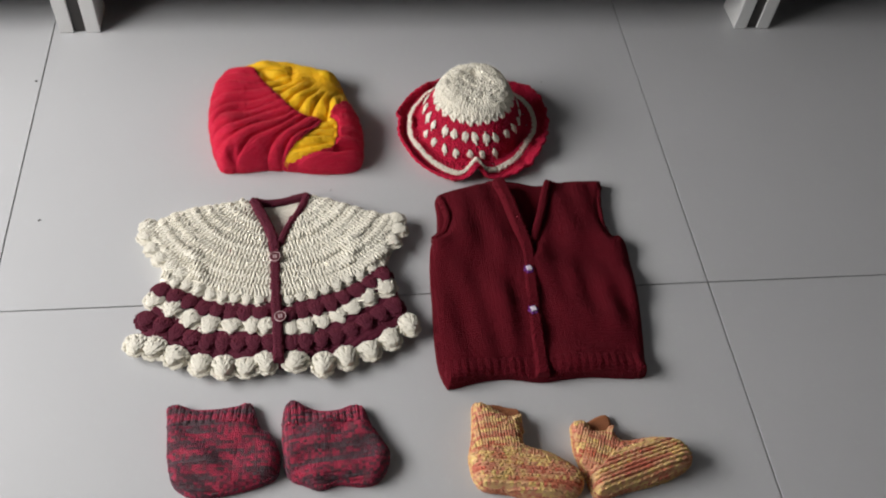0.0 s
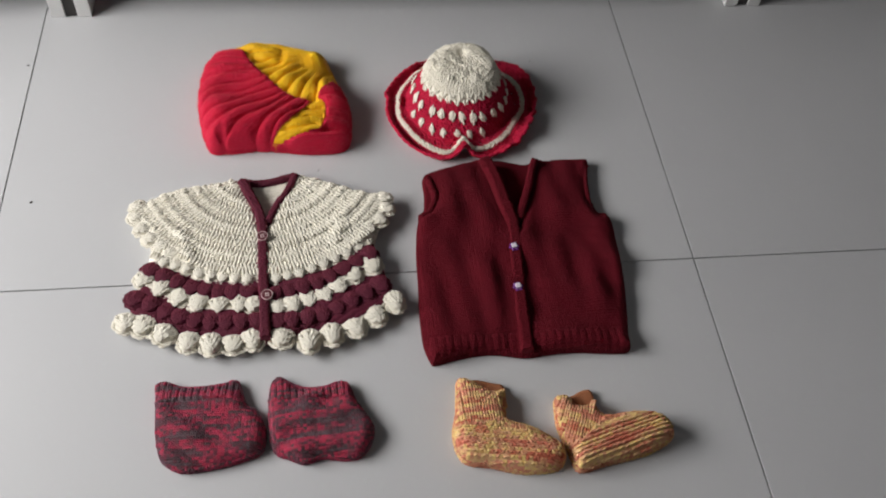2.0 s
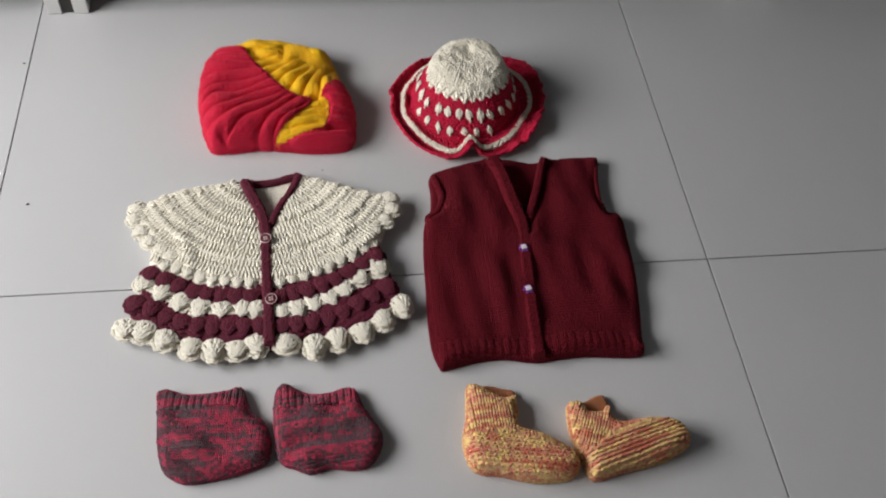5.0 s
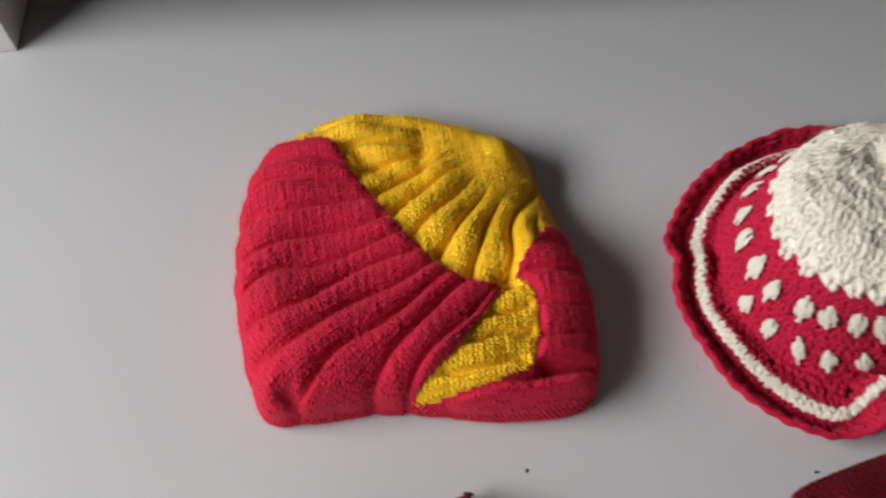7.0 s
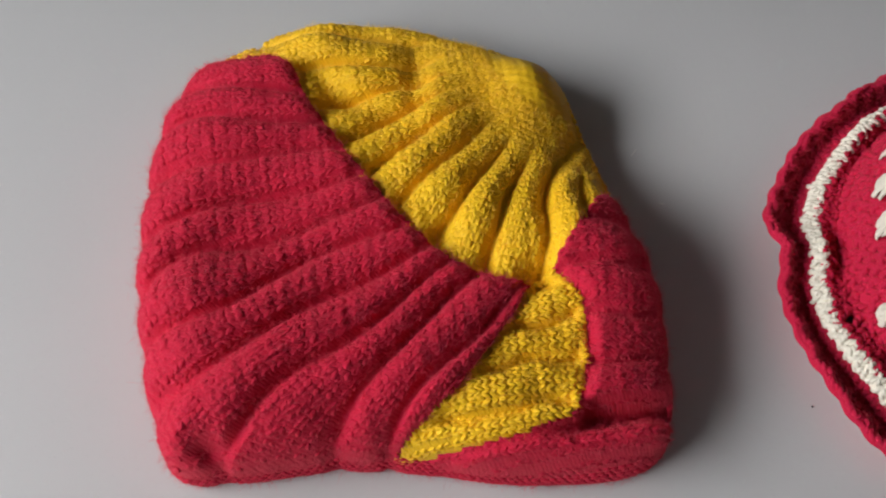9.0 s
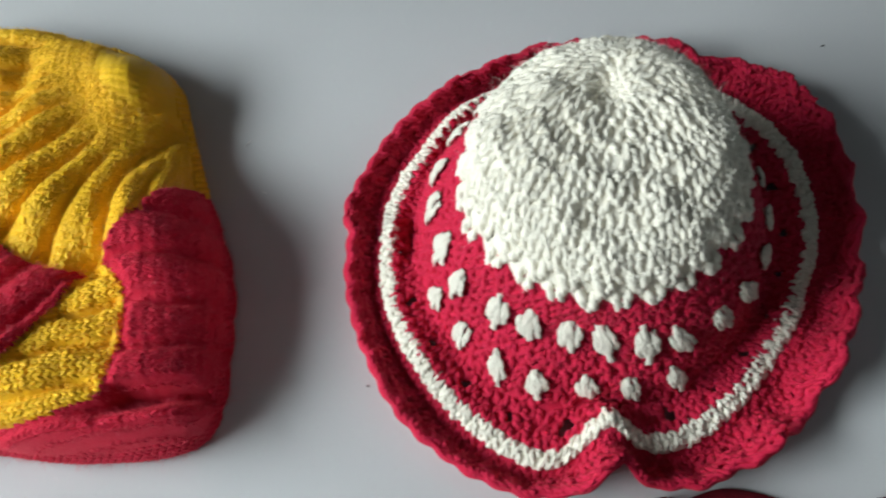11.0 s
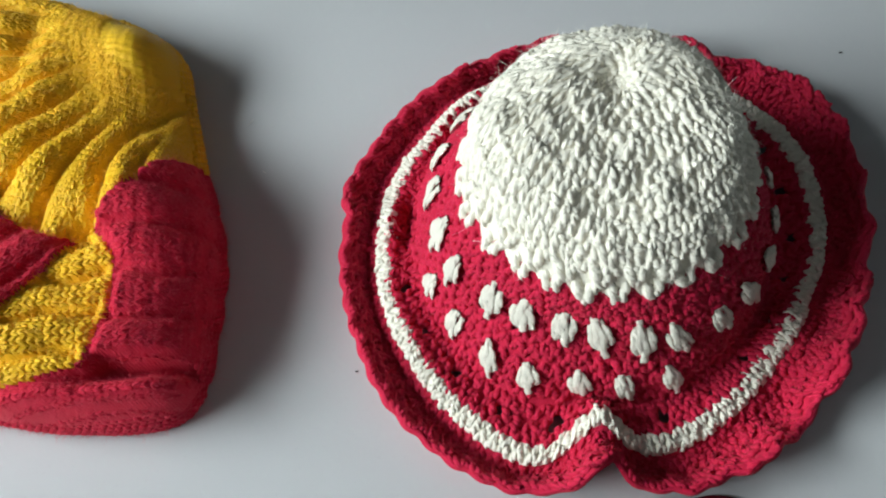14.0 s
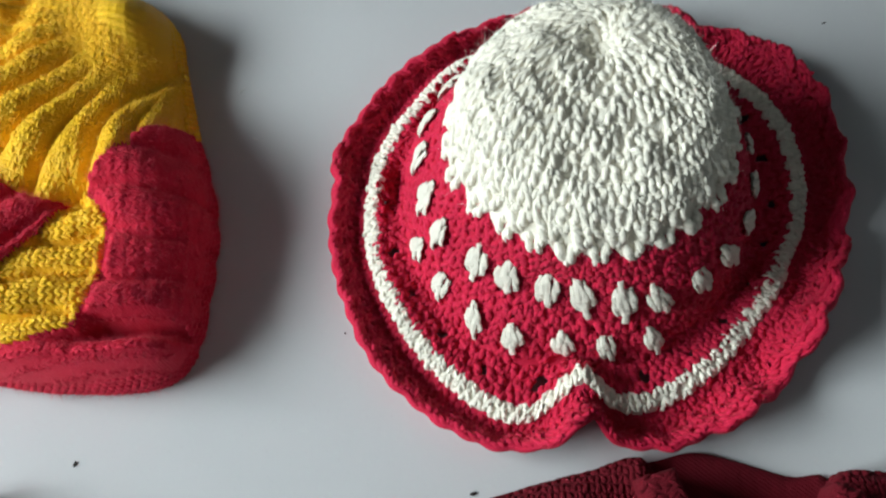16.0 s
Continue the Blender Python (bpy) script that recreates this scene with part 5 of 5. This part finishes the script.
sock("baby_sock", "crimson and charcoal marled knitted baby sock lying flat", [(-604, -131), (-594, -128), (-580, -135), (-563, -136), (-541, -134), (-524, -130), (-519, -140), (-513, -158), (-503, -166), (-496, -181), (-494, -194), (-498, -210), (-513, -217), (-533, -222), (-554, -225), (-573, -225), (-587, -218), (-595, -208), (-600, -186), (-602, -162), (-603, -144)],
     [(-601, -130), (-592, -126), (-578, -131), (-556, -132), (-538, -130), (-527, -128), (-528, -142), (-560, -146), (-598, -142)], lambda x: -0.153 + 0 * x, -3, 0.011, 91, "pair of marled socks")
sock("baby_sock", "crimson and charcoal marled baby sock with a puckered heel", [(-488, -136), (-480, -130), (-473, -136), (-460, -144), (-435, -144), (-418, -139), (-410, -143), (-404, -160), (-399, -169), (-390, -185), (-387, -195), (-392, -211), (-402, -222), (-416, -224), (-438, -221), (-456, -225), (-470, -219), (-485, -211), (-490, -188), (-491, -157)],
     [(-486, -133), (-479, -127), (-470, -133), (-455, -140), (-436, -140), (-420, -136), (-416, -150), (-450, -155), (-482, -150)], lambda x: -0.160 + 0 * x, 3, 0.012, 92, "pair of marled socks")


def bootee(label, pattern, mouth, ankle, cuff_turn, sole_turn, sole, seed):
    poly = loop_of(pattern)
    c = poly.mean(0)
    ob = thing("baby_bootee", label, "bootee", (c[0], c[1], 0), "pair of marled bootees")
    cuff_uv, foot_uv = grid_uv(0.0036, 0.0034, cuff_turn), grid_uv(0.0036, 0.0040, sole_turn)
    in_cuff = lambda x, y: inside(ankle, x, y)

    def shape(x, y, d):
        cu, cv = cuff_uv(x, y)
        fu, fv = foot_uv(x, y)
        q = in_cuff(x, y)
        h = 0.004 + (np.where(q, 0.013, 0.018) + 0.001 * wob(x, y, 0.05, seed)) * rim(d, 0.014)
        garter = sole(x, y)
        return h + np.where(q, 0.0024 * np.sqrt(np.abs(np.sin(np.pi * cu * 0.62))) + 0.0004 * knit_relief(cu, cv), np.where(garter, 0.0017 * purl_relief(fu, fv), 0.0011 * knit_relief(fu, fv)))

    made = cloth("bootee", poly, 0.0009, shape, [("ribbed_cuff", in_cuff, amber_wool, cuff_uv, "ribbed cuff"), ("sole_side", sole, amber_wool, foot_uv, "garter stitch side"), ("instep", None, amber_wool, foot_uv, "")], ob)
    stitch_layer("cuff_stitch_layer", ob, poly, shape, grid_points(poly, 0.0036 / 0.62, 0.0034, cuff_turn), in_cuff, amber_wool, 0.0034, 0.0014, "vee", seed + 1, 0.0002, 0.12)
    stitch_layer("side_stitch_layer", ob, poly, shape, grid_points(poly, 0.0036, 0.0040, sole_turn), lambda x, y: sole(x, y) & ~in_cuff(x, y), amber_wool, 0.0034, 0.0016, "bar", seed + 2, 0.0002)
    stitch_layer("instep_stitch_layer", ob, poly, shape, grid_points(poly, 0.0036, 0.0034, sole_turn), lambda x, y: ~sole(x, y) & ~in_cuff(x, y), amber_wool, 0.0034, 0.0012, "vee", seed + 3, 0.0002)
    rim_stitches(ob, poly, [(0.0012, 0, 0), (0.0036, 0, 0.2), (0.0058, 0.0003, 0.5), (0.0082, 0.0008, 0.8)], amber_wool, 0.0034, 0.0014, seed, shape=shape)
    # Back of the cuff in the mouth, its inner shade put into the colour.
    cloth("bootee", loop_of(mouth), 0.0012, lambda x, y, d: 0.003 + 0.004 * rim(d, 0.004), [("cuff_inside", None, rust_wool, cuff_uv, "rust inside of the cuff with its shade in the colour")], ob)
    fuzz(ob, made, 1200, 0.003, yellow_fibre, seed)


bootee("amber and rust marled knitted baby bootee with ribbed cuff", [(-298, -147), (-292, -146), (-284, -149), (-276, -156), (-262, -163), (-251, -162), (-251, -172), (-253, -190), (-249, -197), (-228, -206), (-211, -218), (-201, -227), (-200, -240), (-209, -250), (-228, -252), (-249, -250), (-276, -242), (-296, -238), (-304, -231), (-308, -218), (-308, -201), (-303, -183), (-300, -160)],
       [(-288, -146), (-274, -146), (-262, -150), (-250, -154), (-251, -168), (-262, -172), (-278, -166), (-288, -156)],
       np.array([(-0.32, -0.13), (-0.32, -0.2005), (-0.26, -0.2005), (-0.25, -0.194), (-0.24, -0.13)]), 2, -9, lambda x, y: y < -0.2035 - 0.28 * np.clip(x + 0.275, 0, 1) - 0.10 * np.clip(x + 0.24, 0, 1), 95)
bootee("amber and rust marled baby bootee with a pointed toe", [(-199, -175), (-192, -173), (-185, -175), (-180, -184), (-168, -186), (-159, -180), (-158, -189), (-150, -198), (-123, -196), (-104, -198), (-91, -205), (-84, -219), (-90, -229), (-111, -239), (-136, -245), (-165, -250), (-182, -254), (-190, -252), (-194, -238), (-196, -228), (-201, -208), (-201, -189)],
       [(-188, -173), (-180, -171), (-170, -166), (-160, -165), (-157, -174), (-159, -190), (-170, -192), (-182, -186)],
       np.array([(-0.215, -0.15), (-0.215, -0.205), (-0.196, -0.230), (-0.180, -0.226), (-0.152, -0.202), (-0.15, -0.15)]), -24, 16, lambda x, y: y < -0.2275 + 0.30 * (x + 0.195), 96)


# ---- specks and painted glints on the floor ----
def speck(name, label, x, y, l, w, turn, material):
    bm = bmesh.new()
    bmesh.ops.create_icosphere(bm, subdivisions=2, radius=0.5)
    for v in bm.verts:
        v.co *= 1 + 0.25 * noise.noise(v.co * 4 + Vector((x * 50, y * 50, 0)))
    bmesh.ops.transform(bm, matrix=pose(x, y, w * 0.3, 0, 0, turn) @ Matrix.Diagonal((l, w, w * 0.6, 1)), verts=bm.verts)
    return tagged(part(name, bm, material, None), label, "debris")


for x, y, l, w, a in ((-0.767, 0.125, 0.0040, 0.0022, 40), (-0.807, 0.361, 0.0036, 0.0022, 10), (-0.434, 0.159, 0.0022, 0.0011, 70), (-0.291, 0.149, 0.0026, 0.0013, 20), (-0.339, 0.208, 0.0010, 0.0007, 30), (-0.140, 0.347, 0.0022, 0.0007, 15)):
    speck("crumb", "tiny dark crumb lying on the floor tile", x, y, l, w, a, crumb_mat)
# Pale slivers that imitate a stray reflection; nothing lies here.
for x, y, l, w, a in ((-0.389, 0.317, 0.0042, 0.0007, 50), (-0.381, 0.293, 0.0025, 0.0006, -30)):
    speck("glint", "pale wisp in place of a stray reflection over the floor tile", x, y, l, w, a, glint_mat)

# ---- floor tiles ----
floor = new("floor")
tagged(floor, "large pale grey glossy vitrified floor tiles with thin dark joints", "floor", kind="structure")
SIZE, GAP = 0.8, 0.0016
slab = box(-SIZE / 2 + GAP / 2, SIZE / 2 - GAP / 2, -SIZE / 2 + GAP / 2, SIZE / 2 - GAP / 2, -0.0031, 0, 0.0006)
slab_me = bpy.data.meshes.new("tile")
slab.to_mesh(slab_me)
slab.free()
slab_me.materials.append(tile)
for i in range(-3, 4):
    for j in range(-3, 2):
        ob = new("tile", slab_me)
        ob.parent = floor
        ob.location = (i * SIZE + SIZE / 2, j * SIZE + SIZE / 2, 0)
